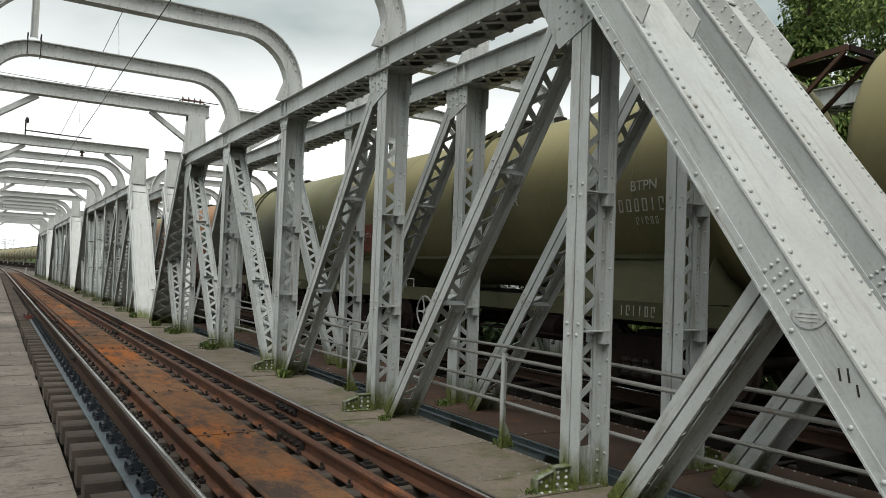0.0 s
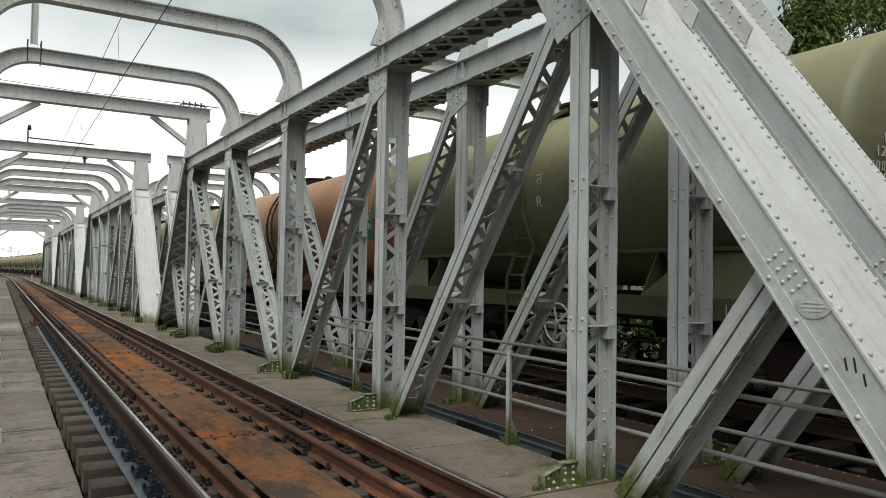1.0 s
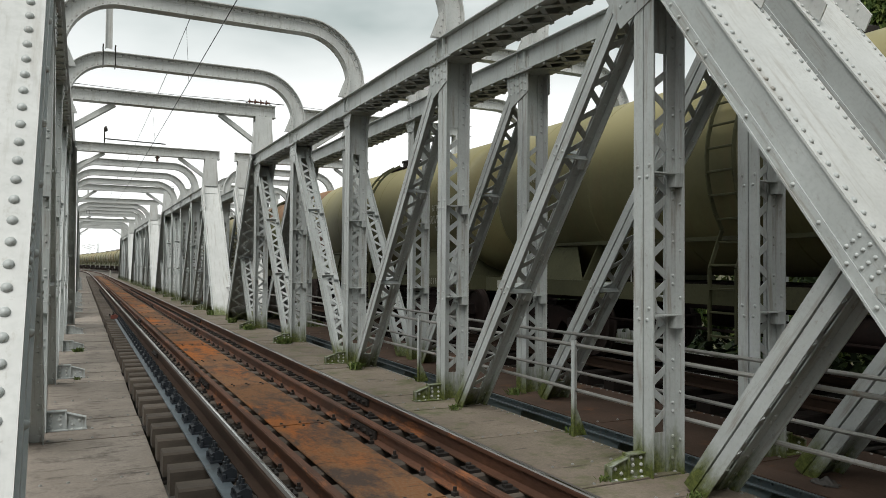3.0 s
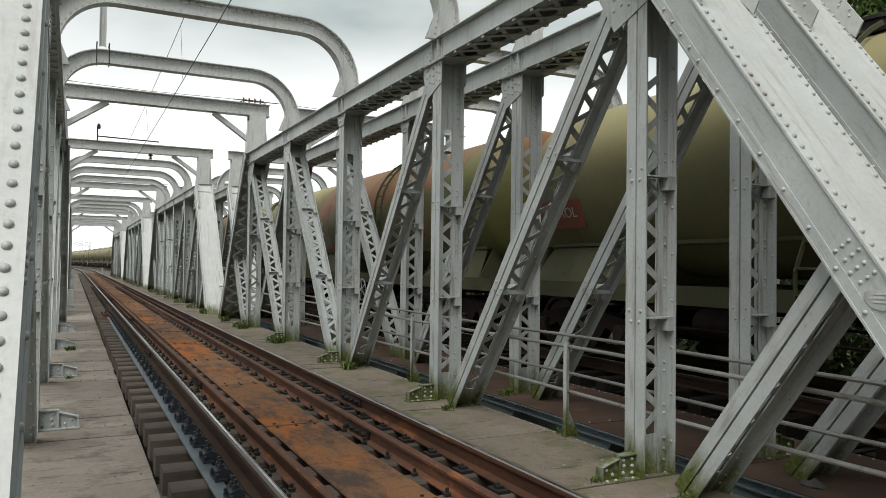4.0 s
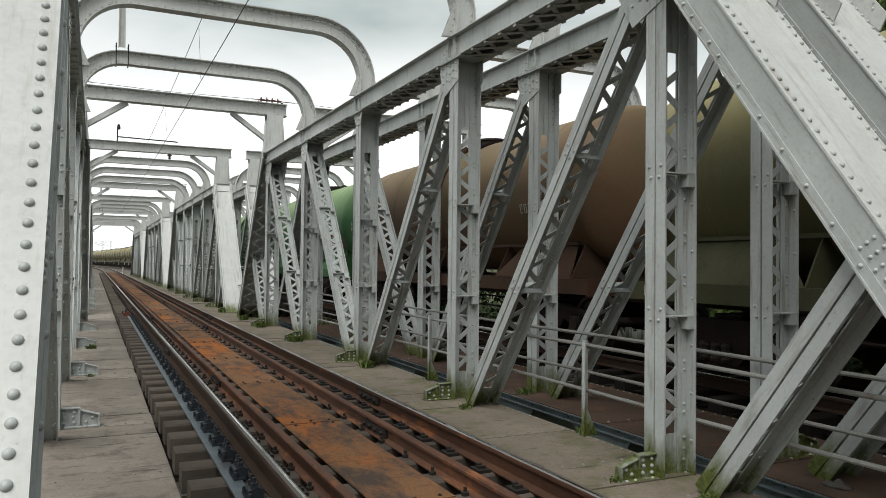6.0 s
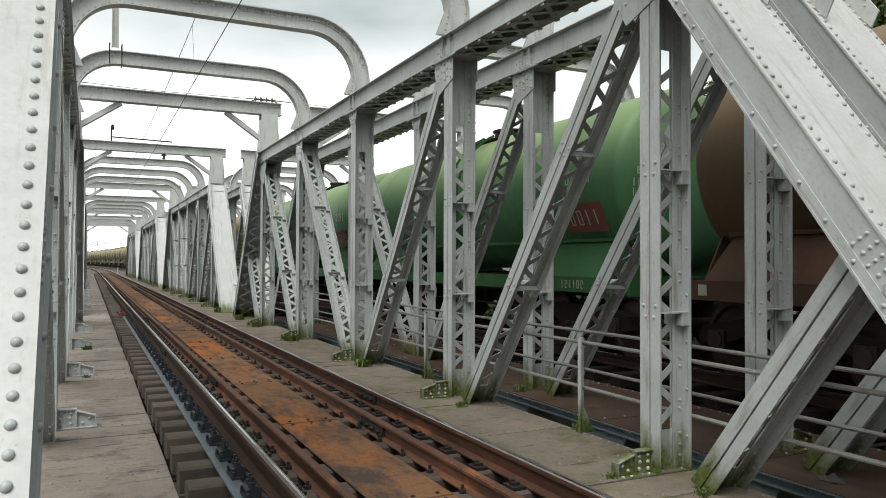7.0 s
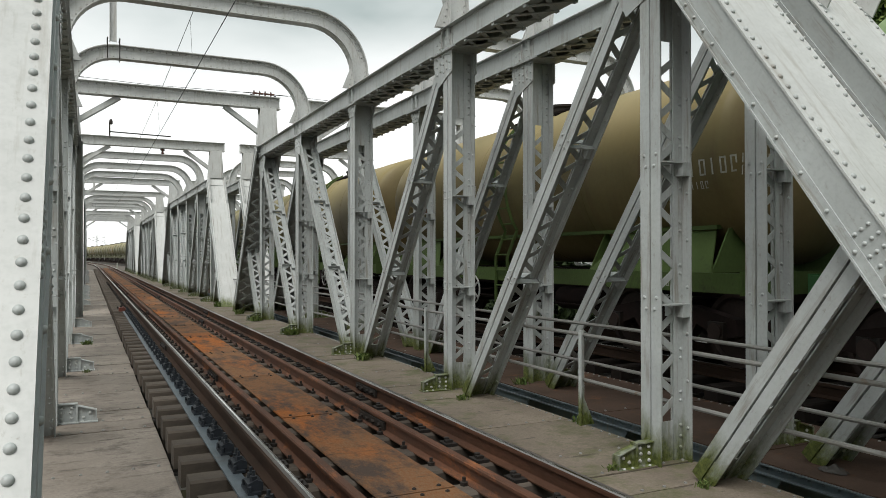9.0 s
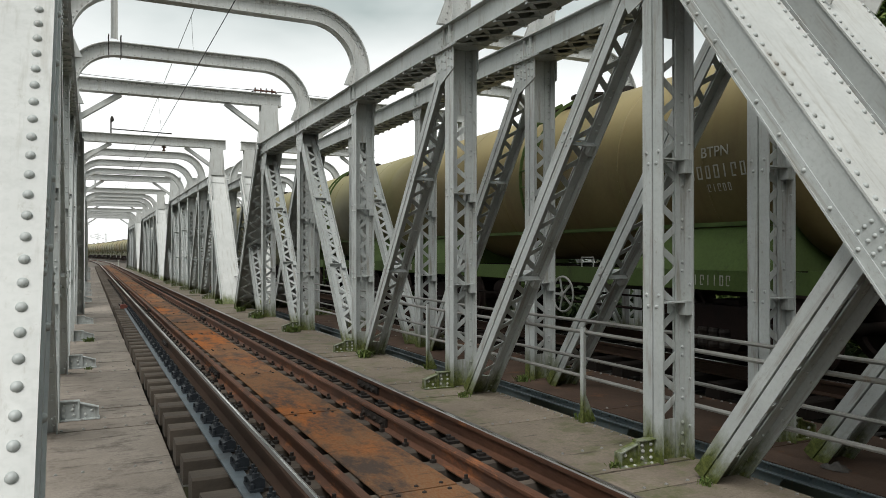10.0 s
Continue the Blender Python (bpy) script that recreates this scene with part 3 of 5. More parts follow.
def chord_meshes():
    s, r, lace = Mesh(), Mesh(), Mesh()
    y0, y1 = V1 - 0.10, SPAN - V1 + 0.10
    z0, z1 = Z_CHORD0, Z_CHORD1
    for sx in (-1, 1):
        xs = sorted((sx * HALF, sx * (HALF - 0.014)))
        s.box(xs[0], xs[1], y0, y1, z0 + 0.012, z1 - 0.012)
        xs = sorted((sx * (HALF + 0.06), sx * (HALF - 0.075)))
        s.box(xs[0], xs[1], y0, y1, z0, z0 + 0.012)
        y = y0 + 0.1
        while y < y1:
            r.rivet((sx * (HALF + 0.045), y, z1), (0, 0, 1), 0.013, 5)
            y += 0.21
    s.box(-HALF - 0.075, HALF + 0.075, y0, y1, z1 - 0.012, z1)
    k, y = 0, y0 + 0.3
    while y < y1 - 0.5:
        near = min(abs(y + 0.18 - u) for u in UPRIGHTS)
        if near > 0.28:
            lace.bar((-0.19, y, z0 - 0.006), (0.19, y + 0.36, z0 - 0.006), 0.058, 0.010)
            lace.bar((0.19, y, z0 - 0.018), (-0.19, y + 0.36, z0 - 0.018), 0.058, 0.010)
            for sx in (-1, 1):
                lace.box(sx * 0.21 - 0.02, sx * 0.21 + 0.02, y - 0.03, y + 0.03, z0 - 0.03, z0)
        y += 0.36
    for i, u in enumerate(UPRIGHTS):
        lace.box(-0.24, 0.24, u - 0.34, u + 0.34, z0 - 0.016, z0 - 0.002)
        for sx in (-1, 1):      # gusset plates below the chord, and splice straps on it
            a = {0: (-0.16, 0.62), 1: (-0.16, 0.42), 2: (-0.22, 0.22), 3: (-0.42, 0.16), 4: (-0.62, 0.16)}[i]
            xs = sorted((sx * HALF, sx * (HALF + 0.012)))
            low = 3.62 if i in (0, 4) else (3.78 if i in (1, 3) else 4.08)
            if i in (0, 1):
                out = [(u - 0.16, z0 + 0.20), (u + a[1], z0 + 0.20), (u + a[1], z0 - 0.12), (u + 0.30, low + 0.05), (u - 0.16, low + 0.22)]
            elif i in (3, 4):
                out = [(u + 0.16, z0 + 0.20), (u + a[0], z0 + 0.20), (u + a[0], z0 - 0.12), (u - 0.30, low + 0.05), (u + 0.16, low + 0.22)]
            else:
                out = [(u - 0.26, z0 + 0.02), (u + 0.26, z0 + 0.02), (u + 0.13, low), (u - 0.13, low)]
            s.prism(out, 'x', xs[0], xs[1])
            ya, yb = (u - 0.10, u + 0.30) if i < 2 else ((u - 0.10, u + 0.10) if i == 2 else (u - 0.30, u + 0.10))
            zz = low + 0.25 if i != 2 else low + 0.07
            while zz < z0 + 0.17:
                for t in range(5):
                    yy = ya + (yb - ya) * t / 4
                    r.rivet((sx * (HALF + 0.012), yy, zz + (0.03 if t % 2 else 0)), (sx, 0, 0), 0.018, 7)
                zz += 0.105
            if 0 < i < 4:
                for dy in (-0.09, 0.09):
                    s.box(*sorted((sx * (HALF + 0.001), sx * (HALF + 0.05))), u + dy - 0.008, u + dy + 0.008, z0 + 0.05, z1 - 0.012)
    return s, r, lace


def bracket_meshes():
    """Boxed stiffener at the foot of an upright, on the track side (towards -x)."""
    s, r = Mesh(), Mesh()
    z = Z_DECK
    s.prism([(-0.20, z), (-0.576, z), (-0.576, z + 0.125), (-0.385, z + 0.185), (-0.385, z + 0.205), (-0.20, z + 0.205)], 'y', -0.012, 0.012)
    s.bar((-0.578, 0, z + 0.125), (-0.395, 0, z + 0.183), 0.085, 0.010, (0, 0, 1))
    s.bar((-0.395, 0, z + 0.207), (-0.20, 0, z + 0.207), 0.085, 0.010, (0, 0, 1))
    s.box(-0.590, -0.576, -0.045, 0.045, z, z + 0.128)
    s.box(-0.397, -0.377, -0.040, 0.040, z + 0.010, z + 0.203)
    s.box(-0.60, -0.20, -0.075, 0.075, z, z + 0.010)
    for sy in (-1, 1):
        for x, dz in ((-0.235, 0.045), (-0.235, 0.105), (-0.24, 0.165), (-0.335, 0.05), (-0.325, 0.11), (-0.335, 0.16), (-0.455, 0.05), (-0.52, 0.095)):
            r.rivet((x, sy * 0.012, z + dz), (0, sy, 0), 0.018)
        for x in (-0.26, -0.45, -0.54):
            r.rivet((x, sy * 0.055, z + 0.010), (0, 0, 1), 0.015)
    return s, r


def railing_post_mesh():
    post = Mesh()
    post.box(-0.035, 0.035, -0.006, 0.006, Z_DECK, 0.66)
    post.box(-0.035, -0.024, -0.045, -0.006, Z_DECK, 0.66)
    post.prism([(0.0, Z_DECK), (0.16, Z_DECK), (0.0, Z_DECK + 0.35)], 'y', -0.018, -0.006)
    return post


def build_span(cx, foot):
    """One riveted through-truss span with both its trusses, arches, portals and underframe."""
    root = thing("truss_span", "grey-painted riveted steel through-truss bridge span", "bridge", Matrix.Translation((cx, foot, 0)), "truss spans")
    cs, cr, cl = chord_meshes()
    chord, chord_r, chord_l = cs.data("top_chord", STEEL), cr.data("rivets", STEEL), cl.data("lacing", STEEL)
    up_h = Z_CHORD0 - Z_DECK
    v_long = laced(up_h, 0.254, 0.36, 0.92, (1.40, 2.66))
    v_mid = laced(up_h, 0.254, 0.36, 0.75, (1.40, 2.66))
    vd = [q.data(nm, STEEL) for q, nm in zip(v_long, ("upright", "rivets"))]
    vm = [q.data(nm, STEEL) for q, nm in zip(v_mid, ("upright", "rivets"))]
    dy0, dz0, dy1, dz1 = 3.55, Z_DECK, 0.08, Z_CHORD0
    dl = math.hypot(dy0 - dy1, dz1 - dz0)
    dg = [q.data(nm, STEEL) for q, nm in zip(laced(dl, 0.215, 0.30, 0.42, (1.95, 3.75)), ("diagonal", "rivets"))]
    sl = math.hypot(1.52, 2.10)
    st = [q.data(nm, STEEL) for q, nm in zip(laced(sl, 0.225, 0.25, 0.1, ()), ("strut", "rivets"))]
    el = 6.14
    eb, ec, er = end_post_meshes(el, 0.103, 0.0205)
    eb, ec, er = eb.data("end_post", STEEL), ec.data("cover_plate", STEEL_LIT), er.data("rivets", STEEL, 70)
    er_close = end_post_meshes(el, 0.089, 0.0175)[2].data("rivets", STEEL, 70)     # closer riveting on the other truss
    bs, br = bracket_meshes()
    bs, br = bs.data("foot_bracket", STEEL), br.data("rivets", RIVET_PALE)
    for sx in (-1, 1):
        at = Matrix.Translation((sx * TRUSS, 0, 0))
        post_at = Matrix.Translation((sx * POST_X, 0, 0))
        c = part("top_chord", chord, None, root, m=at)
        part("rivets", chord_r, None, c)
        part("lacing", chord_l, None, c)
        for i, u in enumerate(UPRIGHTS):
            d = vm if i == 2 else vd
            o = part("upright", d[0], None, root, m=at @ Matrix.Translation((0, u, Z_DECK)))
            part("rivets", d[1], None, o)
            o = part("foot_bracket", bs, None, root, m=post_at @ Matrix.Translation((0, u, 0)) @ Matrix.Rotation(0 if sx > 0 else math.pi, 4, 'Z'))
            part("rivets", br, None, o)
        for i in (0, 1):
            u = UPRIGHTS[i]
            o = part("diagonal", dg[0], None, root, m=at @ leaning(u + dy0, dz0, u + dy1, dz1))
            part("rivets", dg[1], None, o)
            o = part("diagonal", dg[0], None, root, m=at @ leaning(SPAN - u - dy0, dz0, SPAN - u - dy1, dz1))
            part("rivets", dg[1], None, o)
        for a, b in ((V1 - 0.58, V1 - 2.10), (SPAN - V1 + 0.58, SPAN - V1 + 2.10)):
            o = part("strut", st[0], None, root, m=at @ leaning(a, Z_DECK, b, Z_DECK + 2.10))
            part("rivets", st[1], None, o)
        lean = math.atan2(1.0, 1.389)
        for far in (0, 1):
            m = Matrix.Translation((0, -0.23, Z_DECK)) @ Matrix.Rotation(-lean, 4, 'X')
            if far:
                m = Matrix.Translation((0, SPAN, 0)) @ Matrix.Rotation(math.pi, 4, 'Z') @ m
            o = part("end_post", eb, None, root, m=post_at @ m)
            part("cover_plate", ec, None, o, "weathered grey cover plate with rivet rows, coloured lighter as lit")
            part("rivets", er if sx > 0 else er_close, None, o)
    aw, ar = arch_meshes()
    aw, ar = aw.data("arch_rib", STEEL_LIT), ar.data("rivets", RIVET_SHADED)
    for i in (1, 2, 3):
        o = part("arch_rib", aw, None, root, m=Matrix.Translation((0, UPRIGHTS[i], 0)))
        part("rivets", ar, None, o)
    pb, pr, pp, ps, pg, pgr, pk = [q.data(nm, paint) for q, nm, paint in zip(portal_meshes(), (
        "portal_beam", "rivets", "portal_post", "stiffener", "portal_gusset", "rivets", "knee_brace"), (
        STEEL_LIT, RIVET_SHADED, STEEL_LIT, STEEL_LIT, STEEL_LIT, STEEL_LIT, STEEL_LIT))]
    for u, flip in ((UPRIGHTS[0], 0), (UPRIGHTS[4], 1)):
        o = part("portal_beam", pb, None, root, m=Matrix.Translation((0, u, 0)))
        part("rivets", pr, None, o)
        for sx in (-1, 1):
            m = Matrix.Translation((sx * TRUSS, u, 0))
            o = part("portal_post", pp, None, root, m=m)
            for s2 in (0, 1):
                part("stiffener", ps, None, o, m=Matrix.Rotation(math.pi * s2, 4, 'Z'))
                g = part("portal_gusset", pg, None, root, m=m @ Matrix.Rotation(math.pi * flip, 4, 'Z') @ Matrix.Translation((0.60 * s2 - 0.30, 0, 0)))
                part("rivets", pgr, None, g)
            part("knee_brace", pk, None, root, m=Matrix.Translation((sx * 2.40, u, 0)) @ Matrix.Rotation(0 if sx > 0 else math.pi, 4, 'Z'))
    # bottom chords and cross girders under the deck
    for sx in (-1, 1):
        b = Mesh()
        b.box(sx * TRUSS - 0.20, sx * TRUSS - 0.185, -0.2, SPAN + 0.2, -0.82, Z_DECK - 0.015)
        b.box(sx * TRUSS + 0.185, sx * TRUSS + 0.20, -0.2, SPAN + 0.2, -0.82, Z_DECK - 0.015)
        for z in (-0.82, Z_DECK - 0.03):
            b.box(sx * TRUSS - 0.27, sx * TRUSS + 0.27, -0.2, SPAN + 0.2, z, z + 0.014)
        for s2 in (-1, 1):
            y = 0.1
            while y < SPAN:
                b.rivet((sx * TRUSS + s2 * 0.20, y, -0.46), (s2, 0, 0), 0.015, 5)
                y += 0.22
        part("bottom_chord", b, STEEL_BLUE, root)
    for k in range(7):
        y = [0.25, *UPRIGHTS, SPAN - 0.25][k]
        g = Mesh()
        g.box(-2.4, 2.4, y - 0.008, y + 0.008, -1.05, Z_DECK - 0.03)
        g.box(-2.4, 2.4, y - 0.12, y + 0.12, -1.07, -1.05)
        g.box(-2.4, 2.4, y - 0.12, y + 0.12, Z_DECK - 0.06, Z_DECK - 0.035)
        part("cross_girder", g, STEEL_DARK, root)
    for sx in (-1, 1):
        g = Mesh()
        g.box(sx * 0.87 - 0.01, sx * 0.87 + 0.01, -0.3, SPAN + 0.3, -0.95, -0.47)
        g.box(sx * 0.87 - 0.11, sx * 0.87 + 0.11, -0.3, SPAN + 0.3, -0.47, -0.45)
        part("stringer", g, STEEL_DARK, root)
    return root


span = build_span(0, FIRST_FOOT)
for k in range(1, 4):
    copy_thing(span, Matrix.Translation((0, FIRST_FOOT + PITCH * k, 0)))
for k in range(4):
    copy_thing(span, Matrix.Translation((TRACK2, FIRST_FOOT + PITCH * k, 0)))


# ---------------------------------------------------------------- ground and distance
CURVE_Y, CURVE_R = 100.0, 1500.0


def along(s, x0):
    """Place and heading at s metres along a track that starts at x0: straight over the bridge, then a long left-hand curve."""
    if s <= CURVE_Y:
        return x0, s, 0.0
    r = CURVE_R + x0
    a = (s - CURVE_Y) / r
    return x0 - r * (1 - math.cos(a)), CURVE_Y + r * math.sin(a), a


g = Mesh()
g.box(-1500, 1500, -1500, 2500, -6.6, -6.0)
tagged(new("ground", g.data("ground", GROUND)), "scrub-covered green and brown ground under the bridge", "ground", kind="structure")

bank = Mesh()
BRIDGE_END = FIRST_FOOT + PITCH * 4 - 1.6
for k in range(20):
    s0, s1 = BRIDGE_END + k * 16, BRIDGE_END + (k + 1) * 16
    q = [along(s, 3.2) for s in (s0, s1)]
    b = len(bank.v)
    for x, y, a in q:
        for dx, z in ((-24, -6.2), (-8.5, -0.55), (8.5, -0.55), (24, -6.2)):
            bank.v.append(Vector((x + dx, y, z)))
    for i in range(3):
        bank.f.append((b + i, b + i + 1, b + 5 + i, b + 4 + i))
bank.prism([(-24 + 3.2, -6.2), (-8.5 + 3.2, -0.55), (8.5 + 3.2, -0.55), (24 + 3.2, -6.2)], 'y', BRIDGE_END - 0.5, BRIDGE_END)
tagged(new("embankment", bank.data("embankment", BALLAST)), "ballast-topped railway embankment beyond the bridge", "embankment", kind="structure")
near_bank = Mesh()
near_bank.prism([(-18, -6.2), (-3.4, -0.80), (10, -0.80), (25, -6.2)], 'y', -40, 0.9)
tagged(new("abutment", near_bank.data("abutment", BALLAST)), "ballasted approach bank that carries both tracks", "abutment", kind="structure")
for k in range(1, 4):
    p = Mesh()
    yc = FIRST_FOOT + PITCH * k - 1.35
    p.prism([(-3.4, yc - 1.3), (9.8, yc - 1.3), (10.6, yc), (9.8, yc + 1.3), (-3.4, yc + 1.3), (-4.2, yc)], 'z', -6.2, -1.15)
    p.prism([(-3.6, yc - 1.5), (10.0, yc - 1.5), (10.9, yc), (10.0, yc + 1.5), (-3.6, yc + 1.5), (-4.5, yc)], 'z', -1.15, -0.90)
    tagged(new("bridge_pier", p.data("bridge_pier", CONCRETE)), "stained concrete pier under the bridge spans", "pier", kind="structure")

# ---------------------------------------------------------------- rails
RAIL = [(-0.07, -0.172), (0.07, -0.172), (0.07, -0.160), (0.012, -0.140), (0.010, -0.050), (0.036, -0.036), (0.036, -0.012), (0.026, 0.0),
        (-0.026, 0.0), (-0.036, -0.012), (-0.036, -0.036), (-0.010, -0.050), (-0.012, -0.140), (-0.07, -0.160)]


def sweep_rail(outline, x, x0, s0, s1, dz=0.0):
    """A rail profile carried along a track at x from its centre line."""
    m = Mesh()
    ss = [s0] + ([CURVE_Y + 12 * k for k in range(0, 40) if s0 < CURVE_Y + 12 * k < s1]) + [s1]
    n = len(outline)
    for s in ss:
        px, py, a = along(s, x0)
        c, sn = math.cos(a), math.sin(a)
        for u, w in outline:
            m.v.append(Vector((px + (x + u) * c, py + (x + u) * sn, w + dz)))
    for k in range(len(ss) - 1):
        for i in range(n):
            j = (i + 1) % n
            m.f.append((k * n + i, (k + 1) * n + i, (k + 1) * n + j, k * n + j))
    m.f += [tuple(range(n)), tuple((len(ss) - 1) * n + i for i in range(n))[::-1]]
    return m


SHINE = [(-0.0265, 0.0005), (0.0265, 0.0005), (0.0265, 0.0025), (-0.0265, 0.0025)]
BAND = [(0.000, 0.0028), (0.018, 0.0028), (0.018, 0.0036), (0.000, 0.0036)]
SHINE_SIDE = [(0.0240, 0.0024), (0.0322, -0.0050), (0.0336, -0.0042), (0.0252, 0.0036)]


def fish_plate(parent, x, y, z, side):
    m = Mesh()
    for sx in (-1, 1):
        m.prism([(x + sx * 0.014, z - 0.055), (x + sx * 0.040, z - 0.055), (x + sx * 0.040, z - 0.125), (x + sx * 0.014, z - 0.140)][::sx], 'y', y - 0.33, y + 0.33)
        for k in range(4):
            m.lathe([(0.020, 0.0), (0.020, 0.028)], 'x', 6, (x + (0.040 if sx > 0 else -0.068), y - 0.24 + 0.16 * k, z - 0.09))
    return part("fish_plate", m, OILY, parent, "black bolted rail joint plate")


def running_rails(x0):
    for sx in (-1, 1):
        r = thing("running_rail", "rust-brown steel running rail with a polished top", "rail", group="running rails")
        part("rail_body", sweep_rail(RAIL, sx * 0.873, x0, -30, 420), RAIL_OIL if sx < 0 or x0 else RAIL_RUST, r)
        part("rail_head", sweep_rail(SHINE, sx * 0.873, x0, -30, 420), RAIL_DULL, r, "dull grey running surface")
        part("running_band", sweep_rail([(-sx * u, w) for u, w in BAND][::-sx], sx * 0.873, x0, -30, 420), RAIL_SHINE, r, "polished bright wheel band")
        part("gauge_face", sweep_rail([(-sx * u, w) for u, w in SHINE_SIDE][::-sx], sx * 0.873, x0, -30, 420), RAIL_WORN, r, "worn bright inner edge")
        if x0 == 0:
            for y in ((8.15, 21.1, 34.0) if sx > 0 else (13.6, 26.5)):
                fish_plate(r, sx * 0.873, y, 0, sx)


running_rails(0.0)
running_rails(TRACK2)
for x, yj in ((-0.55, 10.2), (0.43, 6.75)):
    r = thing("guard_rail", "rusty inner guard rail bolted beside the running rail", "rail", group="guard rails")
    part("rail_body", sweep_rail([(u * 0.95, w * 0.86) for u, w in RAIL], x, 0.0, -8, 106, -0.035), GUARD_TOP, r)
    for k in range(4):
        fish_plate(r, x, yj + 11.9 * k, -0.03, 1)

# ---------------------------------------------------------------- sleepers and their fastenings
S_STEP = 0.56


def sleeper_mesh():
    m = Mesh()
    c, w, h = 0.018, 0.115, 0.20
    prof = [(-w, 0), (w, 0), (w, h - c), (w - c, h), (-w + c, h), (-w, h - c)]
    m.prism(prof, 'x', -1.42, 1.26)
    return m


sleeper_data = sleeper_mesh().data("sleeper", SLEEPER)


def fastening_mesh():
    m = Mesh()
    for x in (-1.02, -0.735, 0.735, 1.02):
        m.box(x - 0.055, x + 0.055, -0.075, 0.075, -0.176, -0.150)
        m.lathe([(0.026, -0.150), (0.026, -0.118), (0.016, -0.112)], 'z', 6, (x, 0.03, 0))
        m.box(x - 0.03, x + 0.03, -0.03, 0.012, -0.150, -0.128)
    for x in (-0.64, -0.46, 0.34, 0.52):
        m.lathe([(0.030, -0.176), (0.030, -0.150), (0.015, -0.145), (0.015, -0.115)], 'z', 6, (x, 0.06, 0))
    return m


fasten_data = fastening_mesh().data("fastening", OILY)


def clip_mesh():
    """Paired clip blocks with bolts that stand on the strip outside the rail."""
    m = Mesh()
    m.box(-0.022, 0.070, -0.120, 0.120, -0.158, -0.140)
    m.prism([(0.000, -0.140), (0.088, -0.140), (0.088, -0.086), (0.046, -0.066), (-0.014, -0.090)], 'y', -0.085, 0.085)
    for dy in (-0.045, 0.045):
        m.lathe([(0.026, -0.086), (0.026, -0.046), (0.013, -0.042), (0.013, -0.008)], 'z', 6, (0.030, dy, 0))
    for dy in (-0.10, 0.10):
        m.lathe([(0.017, -0.142), (0.017, -0.105), (0.009, -0.100)], 'z', 6, (-0.006, dy, 0))
    return m


clip_data = clip_mesh().data("clip", CLIP)
track_bed = thing("sleepers", "weathered dark sleepers under the near track", "sleepers", kind="structure")
for k in range(-6, 188):
    y = 0.15 + S_STEP * k
    m = Matrix.Translation((random.uniform(-0.012, 0.012), y + random.uniform(-0.012, 0.012), -0.376 + random.uniform(-0.004, 0.002))) @ Matrix.Rotation(random.uniform(-0.008, 0.008), 4, 'Z')
    part("sleeper", sleeper_data, None, track_bed, m=m)
    if k < 90:
        part("fastening", fasten_data, None, track_bed, m=Matrix.Translation((0, y, 0)))
        if y < 23.6:
            part("clip", clip_data, None, track_bed, m=Matrix.Translation((-1.09, y, 0)))
strip = Mesh()
strip.box(-1.165, -1.05, -6, 23.6, -0.174, -0.158)
tagged(new("clip_strip", strip.data("clip_strip", STRIP)), "dark blue steel strip carrying the rail clips", "strip", kind="structure")
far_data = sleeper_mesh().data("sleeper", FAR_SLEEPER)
far_bed = thing("sleepers", "far track sleepers, coloured dark as in the train's shade", "sleepers", kind="structure")
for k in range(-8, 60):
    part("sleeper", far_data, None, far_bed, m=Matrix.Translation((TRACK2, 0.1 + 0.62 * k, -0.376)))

clamp = thing("rail_clamp", "small red-painted clamp on the rail fastening strip", "clamp", Matrix.Translation((-1.16, 23.9, -0.174)))
part("body", Mesh().prism([(-0.10, 0.0), (0.12, 0.0), (0.12, 0.06), (0.03, 0.13), (-0.10, 0.10)], 'y', -0.14, 0.12), RED_MARK, clamp)
part("bolt", Mesh().lathe([(0.03, 0.10), (0.03, 0.15), (0.015, 0.16), (0.015, 0.20)], 'z', 6, (-0.03, 0, 0)), OILY, clamp)
part("lever", Mesh().tube([(-0.05, 0.1, 0.08), (-0.12, 0.35, 0.12), (-0.10, 0.55, 0.05)], 0.018, 6), OILY, clamp)

# ---------------------------------------------------------------- deck plates


def plate_mesh(x0, x1, length, material, name, bolts, edge_rivets=False):
    m = Mesh()
    c = 0.006
    m.prism([(x0, -0.012), (x1, -0.012), (x1, -c), (x1 - c, 0), (x0 + c, 0), (x0, -c)], 'y', 0.012, length - 0.012)
    d = m.data(name, material)
    r = Mesh()
    for i in range(bolts):
        x = x0 + 0.10 + (x1 - x0 - 0.20) * i / (bolts - 1)
        for y in ((0.07, length - 0.07) if material is RUST_PLATE else (0.055,)):
            r.rivet((x, y, 0), (0, 0, 1), 0.017, 6)
    if edge_rivets:
        y = 0.1
        while y < length:
            r.rivet((x1 - 0.06, y, 0), (0, 0, 1), 0.016, 6)
            y += 0.14
    return d, r.data("bolts", OILY if material is RUST_PLATE else GALV)


